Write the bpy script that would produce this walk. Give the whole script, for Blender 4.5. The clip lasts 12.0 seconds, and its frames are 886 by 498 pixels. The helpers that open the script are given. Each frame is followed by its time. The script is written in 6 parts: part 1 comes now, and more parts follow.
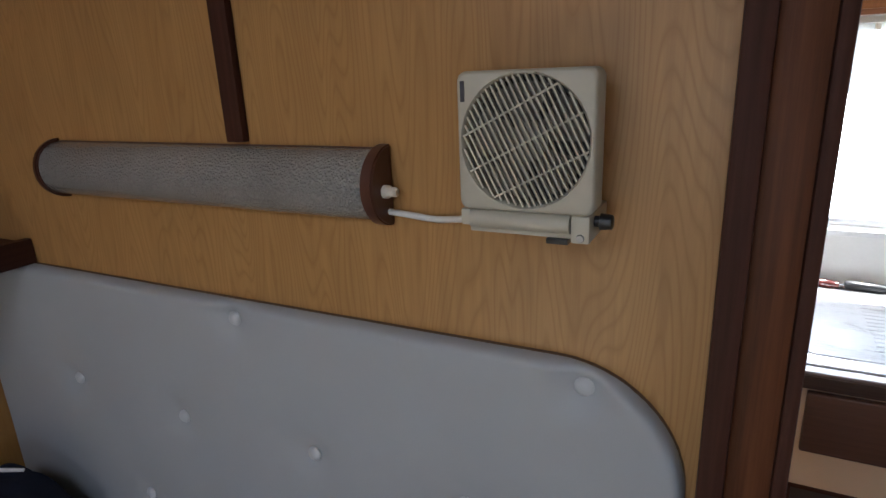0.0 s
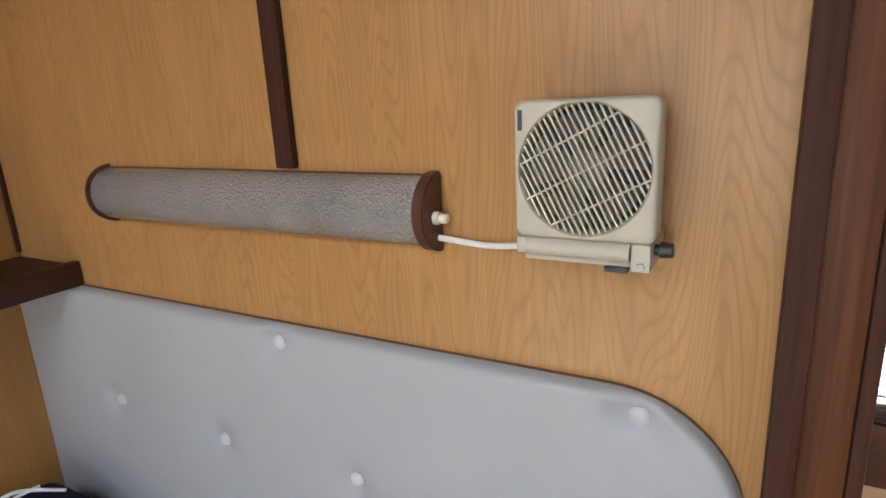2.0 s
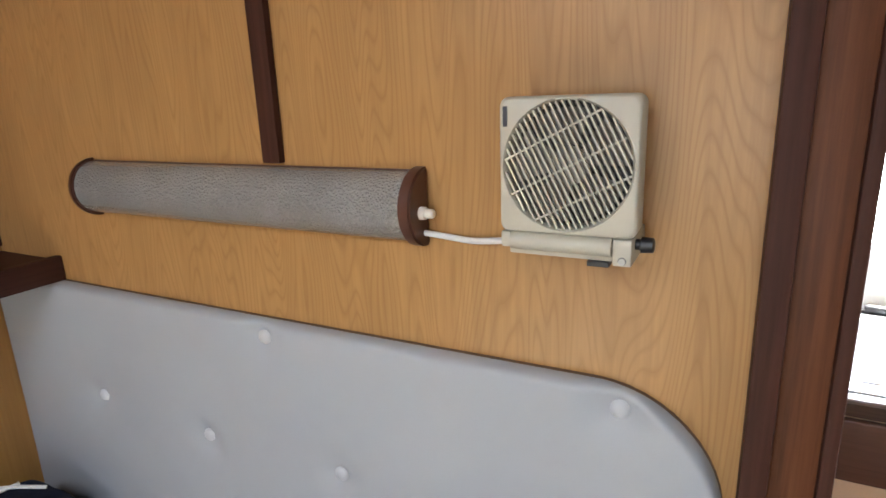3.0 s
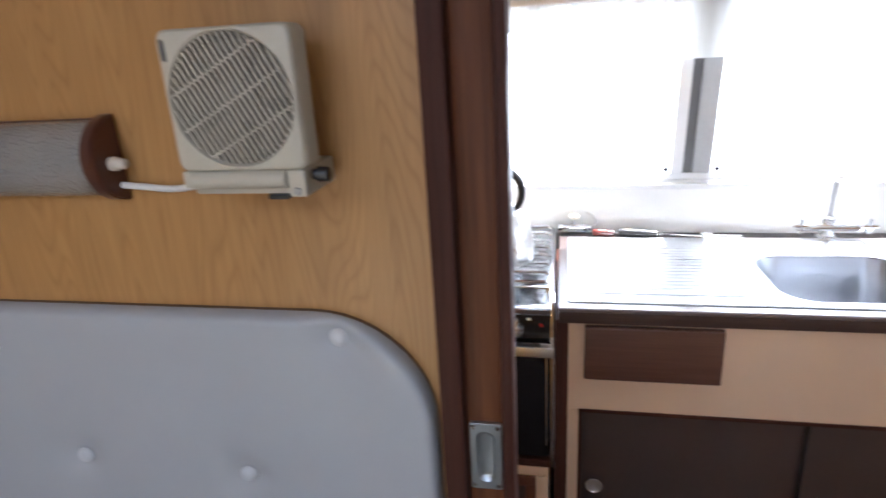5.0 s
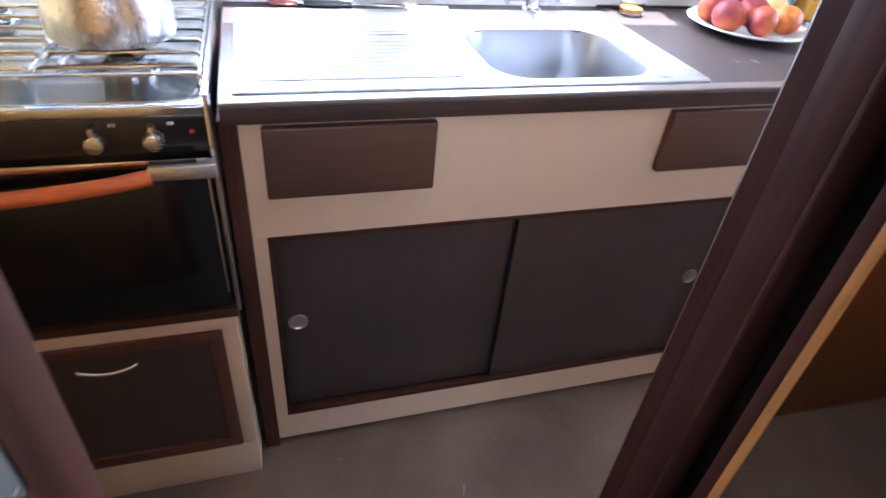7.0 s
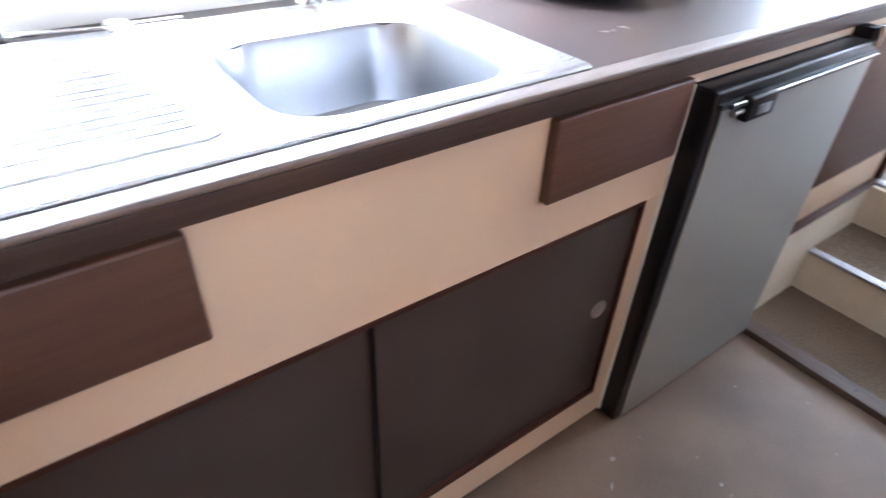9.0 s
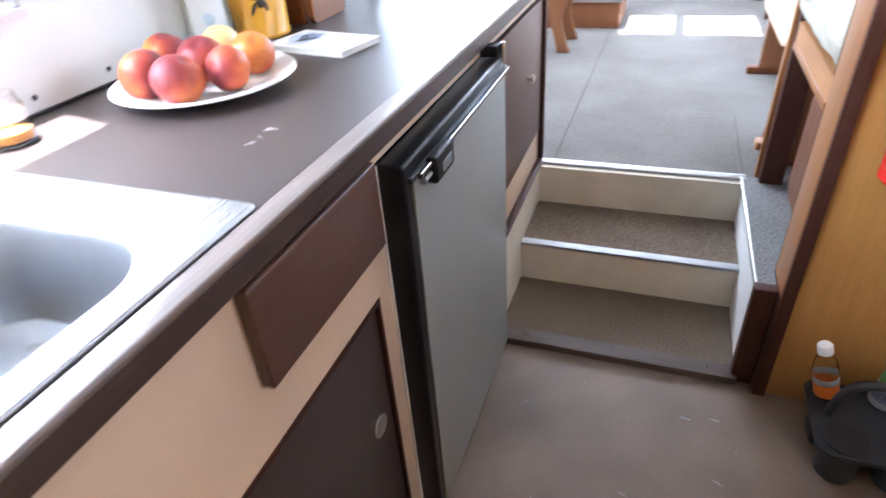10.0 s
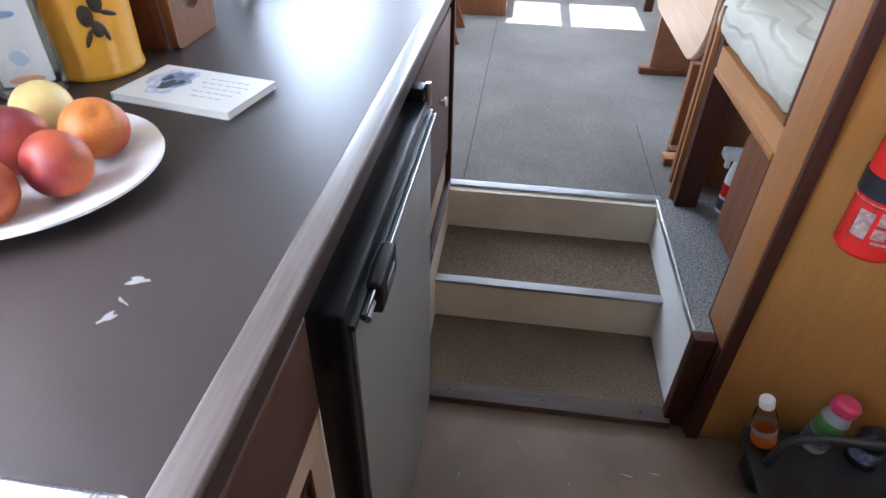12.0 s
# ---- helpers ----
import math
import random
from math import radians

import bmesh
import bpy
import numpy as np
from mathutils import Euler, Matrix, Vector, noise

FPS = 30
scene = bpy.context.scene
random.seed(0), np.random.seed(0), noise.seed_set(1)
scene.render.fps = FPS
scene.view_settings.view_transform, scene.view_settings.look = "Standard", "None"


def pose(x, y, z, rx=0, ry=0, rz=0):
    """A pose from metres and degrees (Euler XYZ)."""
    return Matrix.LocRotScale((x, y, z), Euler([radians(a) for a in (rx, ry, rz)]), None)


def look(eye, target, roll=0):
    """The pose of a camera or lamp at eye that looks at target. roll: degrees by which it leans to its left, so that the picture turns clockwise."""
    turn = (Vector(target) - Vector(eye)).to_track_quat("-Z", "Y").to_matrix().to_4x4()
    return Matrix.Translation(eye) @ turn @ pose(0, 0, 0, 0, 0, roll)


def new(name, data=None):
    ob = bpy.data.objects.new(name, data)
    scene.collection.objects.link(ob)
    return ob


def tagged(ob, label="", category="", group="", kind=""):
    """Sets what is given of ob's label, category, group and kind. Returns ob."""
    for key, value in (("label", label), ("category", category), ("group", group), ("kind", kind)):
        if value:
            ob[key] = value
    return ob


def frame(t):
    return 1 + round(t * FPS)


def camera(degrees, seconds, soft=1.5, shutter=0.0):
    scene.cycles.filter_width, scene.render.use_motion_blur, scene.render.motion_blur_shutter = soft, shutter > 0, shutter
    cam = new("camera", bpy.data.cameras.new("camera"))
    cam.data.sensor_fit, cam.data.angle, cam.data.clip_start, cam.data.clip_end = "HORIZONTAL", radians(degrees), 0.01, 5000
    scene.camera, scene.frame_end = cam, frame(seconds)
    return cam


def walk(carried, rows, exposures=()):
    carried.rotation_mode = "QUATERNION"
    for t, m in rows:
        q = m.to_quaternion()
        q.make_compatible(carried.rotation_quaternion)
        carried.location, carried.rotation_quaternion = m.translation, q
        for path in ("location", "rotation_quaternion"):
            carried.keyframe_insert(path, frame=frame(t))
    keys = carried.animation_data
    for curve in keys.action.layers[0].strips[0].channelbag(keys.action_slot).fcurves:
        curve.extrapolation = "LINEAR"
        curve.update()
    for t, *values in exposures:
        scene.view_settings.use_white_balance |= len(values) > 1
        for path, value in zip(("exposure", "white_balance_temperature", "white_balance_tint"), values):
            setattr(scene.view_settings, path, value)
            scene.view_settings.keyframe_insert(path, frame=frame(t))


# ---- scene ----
cam = camera(74.1, 12.0, shutter=0.4)
PATH = [
    (0, (-0.137, -1.277, 1.511), (-1.006, 0.427, 0.926), -2.5),
    (0.5, (-0.156, -1.272, 1.511), (-1.026, 0.434, 0.935), -2.9),
    (1, (-0.166, -1.278, 1.515), (-1.076, 0.406, 0.934), -3.3),
    (1.5, (-0.164, -1.288, 1.515), (-1.091, 0.403, 0.984), -2.9),
    (2, (-0.167, -1.29, 1.52), (-1.103, 0.399, 1.001), -2.9),
    (2.5, (-0.169, -1.295, 1.519), (-1.098, 0.393, 0.985), -3.1),
    (2.7, (-0.168, -1.3, 1.516), (-1.09, 0.398, 1.0), -2.7),
    (4.3, (-0.101, -1.274, 1.518), (-0.761, 0.532, 0.968), -3.2),
    (4.5, (-0.084, -1.279, 1.513), (-0.733, 0.534, 0.973), -4.8),
    (5, (-0.02, -1.269, 1.481), (-0.414, 0.581, 0.831), -3.4),
    (5.2, (0.008, -1.265, 1.469), (-0.283, 0.605, 0.821), -3.4),
    (5.5, (0.046, -1.27, 1.454), (-0.106, 0.582, 0.716), -2.7),
    (6, (0.061, -1.21, 1.386), (0.12, 0.52, 0.385), -0.9),
    (6.5, (0.038, -1.071, 1.35), (0.258, 0.586, 0.252), 1.5),
    (7, (0.051, -0.940, 1.298), (0.578, 0.573, 0.100), 6.0),
    (7.1, (0.053, -0.918, 1.302), (0.603, 0.579, 0.091), 4.8),
    (7.2, (0.055, -0.899, 1.304), (0.624, 0.599, 0.105), 4.2),
    (8.8, (0.243, -0.562, 1.176), (1.09, 0.784, -0.036), 2.6),
    (8.9, (0.259, -0.547, 1.18), (1.157, 0.785, -0.011), 1.8),
    (9, (0.264, -0.518, 1.179), (1.236, 0.764, -0.009), 2.4),
    (9.5, (0.361, -0.427, 1.154), (1.693, 0.515, -0.003), 1.8),
    (10, (0.471, -0.379, 1.2), (2.017, 0.244, 0.095), -4.6),
    (10.5, (0.528, -0.231, 1.198), (2.18, 0.157, 0.14), -0.8),
    (11, (0.635, -0.183, 1.222), (2.281, 0.182, 0.146), -0.9),
    (11.5, (0.718, -0.18, 1.223), (2.331, 0.019, 0.057), 3.2),
    (12, (0.748, -0.2, 1.256), (2.328, -0.005, 0.044), 1.2),
]
EXPOSURES = [(0.0, 2.62, 5950, 11), (0.4, 3.20, 6100, 11), (1.0, 3.72, 6200, 10), (1.5, 3.90, 6200, 10), (2.7, 3.90, 6200, 10), (4.5, 3.52, 6150, 12), (5.0, 3.28, 5800, 14), (5.5, 2.88, 5600, 15), (6.0, 2.66, 5500, 15), (6.5, 2.96, 5500, 15), (7.2, 3.72, 5250, 17), (8.8, 3.96, 5500, 14), (9.5, 3.97, 5550, 15), (10.5, 3.72, 5650, 13), (12.0, 3.10, 5550, 14)]
walk(cam, [(t, look(eye, target, roll)) for t, eye, target, roll in PATH], EXPOSURES)

# ---------------------------------------------------------------- light
SUN_WAY = Vector((0.30, 1.0, 5.0)).normalized()
world = bpy.data.worlds.new("sky")
scene.world = world
world.use_nodes = True
wn = world.node_tree
sky = wn.nodes.new("ShaderNodeTexSky")
sky.sky_type = "NISHITA"
sky.sun_disc = False
sky.sun_elevation = math.asin(SUN_WAY.z)
sky.sun_rotation = math.atan2(SUN_WAY.x, SUN_WAY.y)
back = wn.nodes["Background"]
wn.links.new(sky.outputs[0], back.inputs[0])
back.inputs[1].default_value = 0.06


def sun_lamp():
    lamp = bpy.data.lights.new("sun", "SUN")
    lamp.energy, lamp.angle, lamp.color = 5.0, radians(0.53), (1.0, 0.96, 0.9)
    ob = new("sun", lamp)
    ob.matrix_world = look(SUN_WAY * 30, (0, 0, 0))


def area_light(name, place, target, w, h, watts, color=(0.92, 0.96, 1.0)):
    lamp = bpy.data.lights.new(name, "AREA")
    lamp.shape, lamp.size, lamp.size_y, lamp.energy, lamp.color = "RECTANGLE", w, h, watts, color
    ob = new(name, lamp)
    ob.matrix_world = look(place, target)


sun_lamp()
area_light("galley_window_light", (0.36, 0.64, 1.31), (0.36, -1.0, 1.16), 1.5, 0.5, 5.33, (0.88, 0.95, 1.0))
# Two cabin fills; their hatch and rear window are assumed, out of view.
area_light("cabin_top_fill", (-0.55, -2.05, 1.98), (-0.55, -2.04, 0.0), 0.6, 0.6, 0.84)
area_light("cabin_rear_fill", (0.0, -3.07, 1.35), (-0.1, 0.0, 1.2), 1.0, 0.42, 0.74)
# Added fill with no visible source; brightens the galley fronts.
area_light("recess_fill_light", (1.15, -1.73, 1.34), (1.10, 0.0, 0.75), 0.68, 0.34, 0.48, (0.92, 0.96, 1.0))
area_light("saloon_side_light", (3.75, 0.83, 1.51), (3.75, 0.0, 1.2), 1.9, 0.55, 6.6, (0.88, 0.95, 1.0))
# Starboard and end openings are unseen; these fills brighten saloon and steps.
area_light("saloon_starboard_fill", (3.75, -1.68, 1.51), (3.75, 0.0, 1.2), 1.9, 0.55, 5.3, (0.88, 0.95, 1.0))
area_light("saloon_end_fill", (5.12, -0.1, 1.72), (2.0, -0.3, 0.6), 1.2, 0.5, 5.3, (0.88, 0.95, 1.0))

# ---------------------------------------------------------------- materials


def material(name):
    m = bpy.data.materials.new(name)
    m.use_nodes = True
    t = m.node_tree
    return m, t, t.nodes["Principled BSDF"]


def node(t, kind, **values):
    n = t.nodes.new(kind)
    for k, v in values.items():
        n.inputs[k].default_value = v
    return n


def coords(t, scale):
    c = t.nodes.new("ShaderNodeTexCoord")
    m = t.nodes.new("ShaderNodeMapping")
    m.inputs["Scale"].default_value = scale
    t.links.new(c.outputs["Object"], m.inputs["Vector"])
    return m.outputs[0]


def ramp(t, source, stops):
    r = t.nodes.new("ShaderNodeValToRGB")
    while len(r.color_ramp.elements) < len(stops):
        r.color_ramp.elements.new(0.5)
    for e, (at, c) in zip(r.color_ramp.elements, stops):
        e.position, e.color = at, (*c, 1)
    t.links.new(source, r.inputs[0])
    return r.outputs[0]


def blend(t, kind, factor, a, b):
    m = t.nodes.new("ShaderNodeMix")
    m.data_type, m.blend_type = "RGBA", kind
    for sock, v in ((m.inputs["Factor"], factor), (m.inputs["A"], a), (m.inputs["B"], b)):
        if isinstance(v, (int, float)):
            sock.default_value = v
        elif isinstance(v, tuple):
            sock.default_value = (*v, 1)
        else:
            t.links.new(v, sock)
    return m.outputs["Result"]


def relief(t, p, height, strength, distance=0.002):
    b = t.nodes.new("ShaderNodeBump")
    b.inputs["Strength"].default_value, b.inputs["Distance"].default_value = strength, distance
    t.links.new(height, b.inputs["Height"])
    t.links.new(b.outputs[0], p.inputs["Normal"])


def plain(name, color, rough=0.5, metal=0.0, var=0.12, big=5.0, fine=120.0, bump=0.15, dist=0.0006, coat=0.0, spec=0.5):
    """A painted, moulded or metal surface: clouding at a large scale, grain at a fine one."""
    m, t, p = material(name)
    n1 = node(t, "ShaderNodeTexNoise", Scale=big, Detail=4.0)
    n2 = node(t, "ShaderNodeTexNoise", Scale=fine, Detail=3.0)
    v = coords(t, (1, 1, 1))
    t.links.new(v, n1.inputs["Vector"])
    t.links.new(v, n2.inputs["Vector"])
    dark = tuple(c * (1 - var) for c in color)
    lite = tuple(min(1, c * (1 + var)) for c in color)
    c1 = ramp(t, n1.outputs["Fac"], [(0.3, dark), (0.7, lite)])
    c2 = ramp(t, n2.outputs["Fac"], [(0.3, (1 - var * 0.6,) * 3), (0.7, (1.0, 1.0, 1.0))])
    t.links.new(blend(t, "MULTIPLY", 1.0, c1, c2), p.inputs["Base Color"])
    p.inputs["Roughness"].default_value = rough
    p.inputs["Metallic"].default_value = metal
    p.inputs["Coat Weight"].default_value = coat
    p.inputs["Specular IOR Level"].default_value = spec
    if bump:
        relief(t, p, n2.outputs["Fac"], bump, dist)
    return m


def wood(name, dark, lite, along="z", grain=42.0, rough=0.42, bands=0.0, spread=0.5, bump=0.12, coat=0.0, gloss=0.5):
    """Wood or veneer with its grain along one axis; bands adds the arched figure of flat-sawn boards."""
    m, t, p = material(name)
    s = {"x": (0.035, 1, 1), "y": (1, 0.035, 1), "z": (1, 1, 0.035)}[along]
    n1 = node(t, "ShaderNodeTexNoise", Scale=grain * 4, Detail=5.0, Roughness=0.65)
    t.links.new(coords(t, s), n1.inputs["Vector"])
    n2 = node(t, "ShaderNodeTexNoise", Scale=grain * 0.35, Detail=3.0, Distortion=0.6)
    t.links.new(coords(t, tuple(0.2 if q < 0.1 else 1 for q in s)), n2.inputs["Vector"])
    c = ramp(t, n1.outputs["Fac"], [(0.5 - spread / 2, dark), (0.5 + spread / 2, lite)])
    c2 = ramp(t, n2.outputs["Fac"], [(0.3, (0.8, 0.77, 0.74)), (0.65, (1, 1, 1))])
    c = blend(t, "MULTIPLY", 0.5, c, c2)
    if bands:
        w = node(t, "ShaderNodeTexNoise", Scale=3.0, Detail=1.5, Distortion=0.2)
        t.links.new(coords(t, tuple(0.34 if q < 0.1 else 3.6 for q in s)), w.inputs["Vector"])
        k = t.nodes.new("ShaderNodeMath")
        k.operation = "MULTIPLY"
        k.inputs[1].default_value = 46.0
        t.links.new(w.outputs["Fac"], k.inputs[0])
        f = t.nodes.new("ShaderNodeMath")
        f.operation = "FRACT"
        t.links.new(k.outputs[0], f.inputs[0])
        lines = ramp(t, f.outputs[0], [(0.0, (0.70, 0.60, 0.48)), (0.25, (1.0, 1.0, 1.0)), (0.75, (1.04, 1.04, 1.02)), (1.0, (0.80, 0.72, 0.62))])
        pore = ramp(t, n1.outputs["Fac"], [(0.30, (0.45,) * 3), (0.6, (1, 1, 1))])
        c = blend(t, "MIX", blend(t, "MULTIPLY", 1.0, pore, (bands,) * 3), c, blend(t, "MULTIPLY", 1.0, c, lines))
    t.links.new(c, p.inputs["Base Color"])
    p.inputs["Roughness"].default_value = rough
    p.inputs["Coat Weight"].default_value = coat
    p.inputs["Coat Roughness"].default_value = 0.25
    p.inputs["Specular IOR Level"].default_value = gloss
    relief(t, p, n1.outputs["Fac"], bump, 0.0008)
    return m


def carpet(name, dark, lite, scale=420.0):
    m, t, p = material(name)
    n1 = node(t, "ShaderNodeTexNoise", Scale=scale, Detail=3.0, Roughness=0.7)
    n2 = node(t, "ShaderNodeTexNoise", Scale=4.0, Detail=5.0)
    v = coords(t, (1, 1, 1))
    t.links.new(v, n1.inputs["Vector"])
    t.links.new(v, n2.inputs["Vector"])
    c = ramp(t, n1.outputs["Fac"], [(0.32, dark), (0.68, lite)])
    c2 = ramp(t, n2.outputs["Fac"], [(0.3, (0.78, 0.77, 0.75)), (0.7, (1, 1, 1))])
    t.links.new(blend(t, "MULTIPLY", 1.0, c, c2), p.inputs["Base Color"])
    p.inputs["Roughness"].default_value = 0.95
    p.inputs["Specular IOR Level"].default_value = 0.15
    relief(t, p, n1.outputs["Fac"], 0.55, 0.003)
    return m


def steel(name, color=(0.62, 0.63, 0.64), rough=0.25, along=(1, 40, 40), bump=0.03):
    m, t, p = material(name)
    n1 = node(t, "ShaderNodeTexNoise", Scale=14.0, Detail=4.0)
    t.links.new(coords(t, along), n1.inputs["Vector"])
    n2 = node(t, "ShaderNodeTexNoise", Scale=9.0, Detail=4.0)
    t.links.new(coords(t, (1, 1, 1)), n2.inputs["Vector"])
    t.links.new(ramp(t, n2.outputs["Fac"], [(0.3, tuple(c * 0.9 for c in color)), (0.7, color)]), p.inputs["Base Color"])
    r = blend(t, "MULTIPLY", 1.0, ramp(t, n1.outputs["Fac"], [(0.3, (rough * 0.9,) * 3), (0.7, (rough * 1.1,) * 3)]),
              ramp(t, n2.outputs["Fac"], [(0.3, (0.92,) * 3), (0.7, (1.05,) * 3)]))
    t.links.new(r, p.inputs["Roughness"])
    p.inputs["Metallic"].default_value = 1.0
    relief(t, p, n1.outputs["Fac"], bump, 0.0005)
    return m


def glass(name, color=(1, 1, 1), rough=0.0, ior=1.45):
    m, t, p = material(name)
    p.inputs["Base Color"].default_value = (*color, 1)
    p.inputs["Transmission Weight"].default_value = 1.0
    p.inputs["Roughness"].default_value = rough
    p.inputs["IOR"].default_value = ior
    return m


def peach(name):
    """Nectarine skin: deep red over orange, fine speckles."""
    m, t, p = material(name)
    info = t.nodes.new("ShaderNodeObjectInfo")
    v = coords(t, (1, 1, 1))
    off = t.nodes.new("ShaderNodeVectorMath")
    off.operation = "ADD"
    t.links.new(v, off.inputs[0])
    t.links.new(info.outputs["Random"], off.inputs[1])
    n1 = node(t, "ShaderNodeTexNoise", Scale=12.0, Detail=3.0, Roughness=0.4)
    n2 = node(t, "ShaderNodeTexNoise", Scale=260.0, Detail=2.0)
    t.links.new(off.outputs[0], n1.inputs["Vector"])
    t.links.new(off.outputs[0], n2.inputs["Vector"])
    c = ramp(t, n1.outputs["Fac"], [(0.36, (0.17, 0.020, 0.026)), (0.46, (0.29, 0.034, 0.026)), (0.55, (0.46, 0.090, 0.026)), (0.66, (0.62, 0.20, 0.034))])
    c2 = ramp(t, n2.outputs["Fac"], [(0.35, (0.85, 0.8, 0.8)), (0.7, (1, 1, 1))])
    t.links.new(blend(t, "MULTIPLY", 1.0, c, c2), p.inputs["Base Color"])
    p.inputs["Roughness"].default_value = 0.5
    p.inputs["Subsurface Weight"].default_value = 0.03
    p.inputs["Subsurface Radius"].default_value = (0.01, 0.004, 0.002)
    return m


def frosted(name):
    """Pebbled translucent plastic of the strip lamp's cover."""
    m, t, p = material(name)
    v = node(t, "ShaderNodeTexVoronoi", Scale=300.0)
    t.links.new(coords(t, (1, 1, 1)), v.inputs["Vector"])
    n = node(t, "ShaderNodeTexNoise", Scale=6.0, Detail=3.0)
    t.links.new(coords(t, (1, 1, 1)), n.inputs["Vector"])
    t.links.new(ramp(t, n.outputs["Fac"], [(0.3, (0.255, 0.255, 0.245)), (0.7, (0.35, 0.35, 0.34))]), p.inputs["Base Color"])
    p.inputs["Roughness"].default_value = 0.10
    p.inputs["Specular IOR Level"].default_value = 0.85
    p.inputs["Coat Weight"].default_value = 0.6
    p.inputs["Coat Roughness"].default_value = 0.12
    relief(t, p, v.outputs["Distance"], 1.0, 0.004)
    return m


def quilted(name, color):
    """Stitched mattress cloth: swirling quilt lines over a fine weave."""
    m, t, p = material(name)
    v = coords(t, (1, 1, 1))
    w = t.nodes.new("ShaderNodeTexWave")
    w.wave_type = "RINGS"
    for k, val in (("Scale", 5.5), ("Distortion", 7.0), ("Detail", 1.0), ("Detail Scale", 1.2)):
        w.inputs[k].default_value = val
    n1 = node(t, "ShaderNodeTexNoise", Scale=12.0, Detail=4.0)
    n2 = node(t, "ShaderNodeTexNoise", Scale=420.0, Detail=2.0)
    for q in (w, n1, n2):
        t.links.new(v, q.inputs["Vector"])
    c = ramp(t, n1.outputs["Fac"], [(0.3, tuple(k * 0.9 for k in color)), (0.7, color)])
    seam = ramp(t, w.outputs["Fac"], [(0.0, (0.86, 0.85, 0.82)), (0.12, (1.0, 1.0, 1.0))])
    t.links.new(blend(t, "MULTIPLY", 1.0, c, seam), p.inputs["Base Color"])
    p.inputs["Roughness"].default_value = 0.9
    p.inputs["Specular IOR Level"].default_value = 0.2
    puff = ramp(t, w.outputs["Fac"], [(0.0, (0.0,) * 3), (0.25, (1.0,) * 3)])
    relief(t, p, blend(t, "ADD", 0.25, puff, n2.outputs["Fac"]), 0.6, 0.005)
    return m


def worn_floor(name):
    """Brown sheet flooring with pale scratches and scuffs."""
    m, t, p = material(name)
    v = coords(t, (1, 1, 1))
    n1 = node(t, "ShaderNodeTexNoise", Scale=3.2, Detail=6.0)
    n2 = node(t, "ShaderNodeTexNoise", Scale=240.0, Detail=2.0)
    n3 = node(t, "ShaderNodeTexVoronoi", Scale=9.0)
    t.links.new(v, n1.inputs["Vector"])
    t.links.new(v, n2.inputs["Vector"])
    t.links.new(coords(t, (1.0, 3.0, 1)), n3.inputs["Vector"])
    c = ramp(t, n1.outputs["Fac"], [(0.3, (0.112, 0.080, 0.059)), (0.7, (0.212, 0.152, 0.111))])
    c2 = ramp(t, n2.outputs["Fac"], [(0.3, (0.85,) * 3), (0.7, (1,) * 3)])
    c = blend(t, "MULTIPLY", 1.0, c, c2)
    spots = ramp(t, n3.outputs["Distance"], [(0.03, (0.5,) * 3), (0.06, (0,) * 3)])
    c = blend(t, "MIX", spots, c, (0.35, 0.31, 0.27))
    t.links.new(c, p.inputs["Base Color"])
    r = ramp(t, n1.outputs["Fac"], [(0.3, (0.40,) * 3), (0.7, (0.55,) * 3)])
    t.links.new(r, p.inputs["Roughness"])
    p.inputs["Specular IOR Level"].default_value = 0.22
    relief(t, p, n2.outputs["Fac"], 0.1, 0.0006)
    return m


VENEER = wood("oak_veneer", (0.395, 0.210, 0.075), (0.480, 0.272, 0.100), "z", 46.0, 0.38, bands=0.6, spread=0.42)
VENEER_H = wood("oak_veneer_sill", (0.28, 0.118, 0.036), (0.40, 0.185, 0.062), "x", 40.0, 0.4)
VENEER_DULL = wood("oak_veneer_aged", (0.33, 0.16, 0.04), (0.43, 0.22, 0.06), "z", 36.0, 0.42, spread=0.6)
MAHOGANY = wood("dark_mahogany", (0.042, 0.0165, 0.012), (0.078, 0.031, 0.021), "z", 40.0, 0.5, gloss=0.12)
MAHOGANY_DARK = wood("deep_mahogany", (0.022, 0.0085, 0.007), (0.046, 0.0165, 0.012), "z", 30.0, 0.5, gloss=0.05)
MAHOGANY_X = wood("dark_mahogany_long", (0.036, 0.0135, 0.0095), (0.066, 0.025, 0.016), "x", 40.0, 0.5, gloss=0.2)
MAHOGANY_Y = wood("dark_mahogany_cross", (0.036, 0.0135, 0.0095), (0.066, 0.025, 0.016), "y", 40.0, 0.5, gloss=0.2)
SAPELE = wood("red_brown_door", (0.062, 0.022, 0.012), (0.195, 0.072, 0.030), "z", 20.0, 0.42, spread=0.5, gloss=0.14)
TEAK = wood("teak", (0.17, 0.065, 0.026), (0.27, 0.11, 0.042), "z", 40.0, 0.36)
TEAK_X = wood("teak_long", (0.17, 0.065, 0.026), (0.27, 0.11, 0.042), "x", 40.0, 0.36)
PINE = wood("golden_wood", (0.20, 0.076, 0.020), (0.33, 0.138, 0.036), "z", 34.0, 0.4)
DRAWER = wood("brown_drawer_wood", (0.070, 0.034, 0.024), (0.110, 0.056, 0.040), "x", 38.0, 0.42)
CUPBOARD = plain("dark_brown_laminate", (0.052, 0.038, 0.034), 0.34, var=0.1, bump=0.1)
CUPBOARD_FRAME = wood("red_brown_frame", (0.075, 0.028, 0.018), (0.11, 0.045, 0.028), "z", 40.0, 0.4)
BEIGE = plain("beige_laminate", (0.60, 0.465, 0.338), 0.5, var=0.05, big=3.0, fine=300.0, bump=0.06)
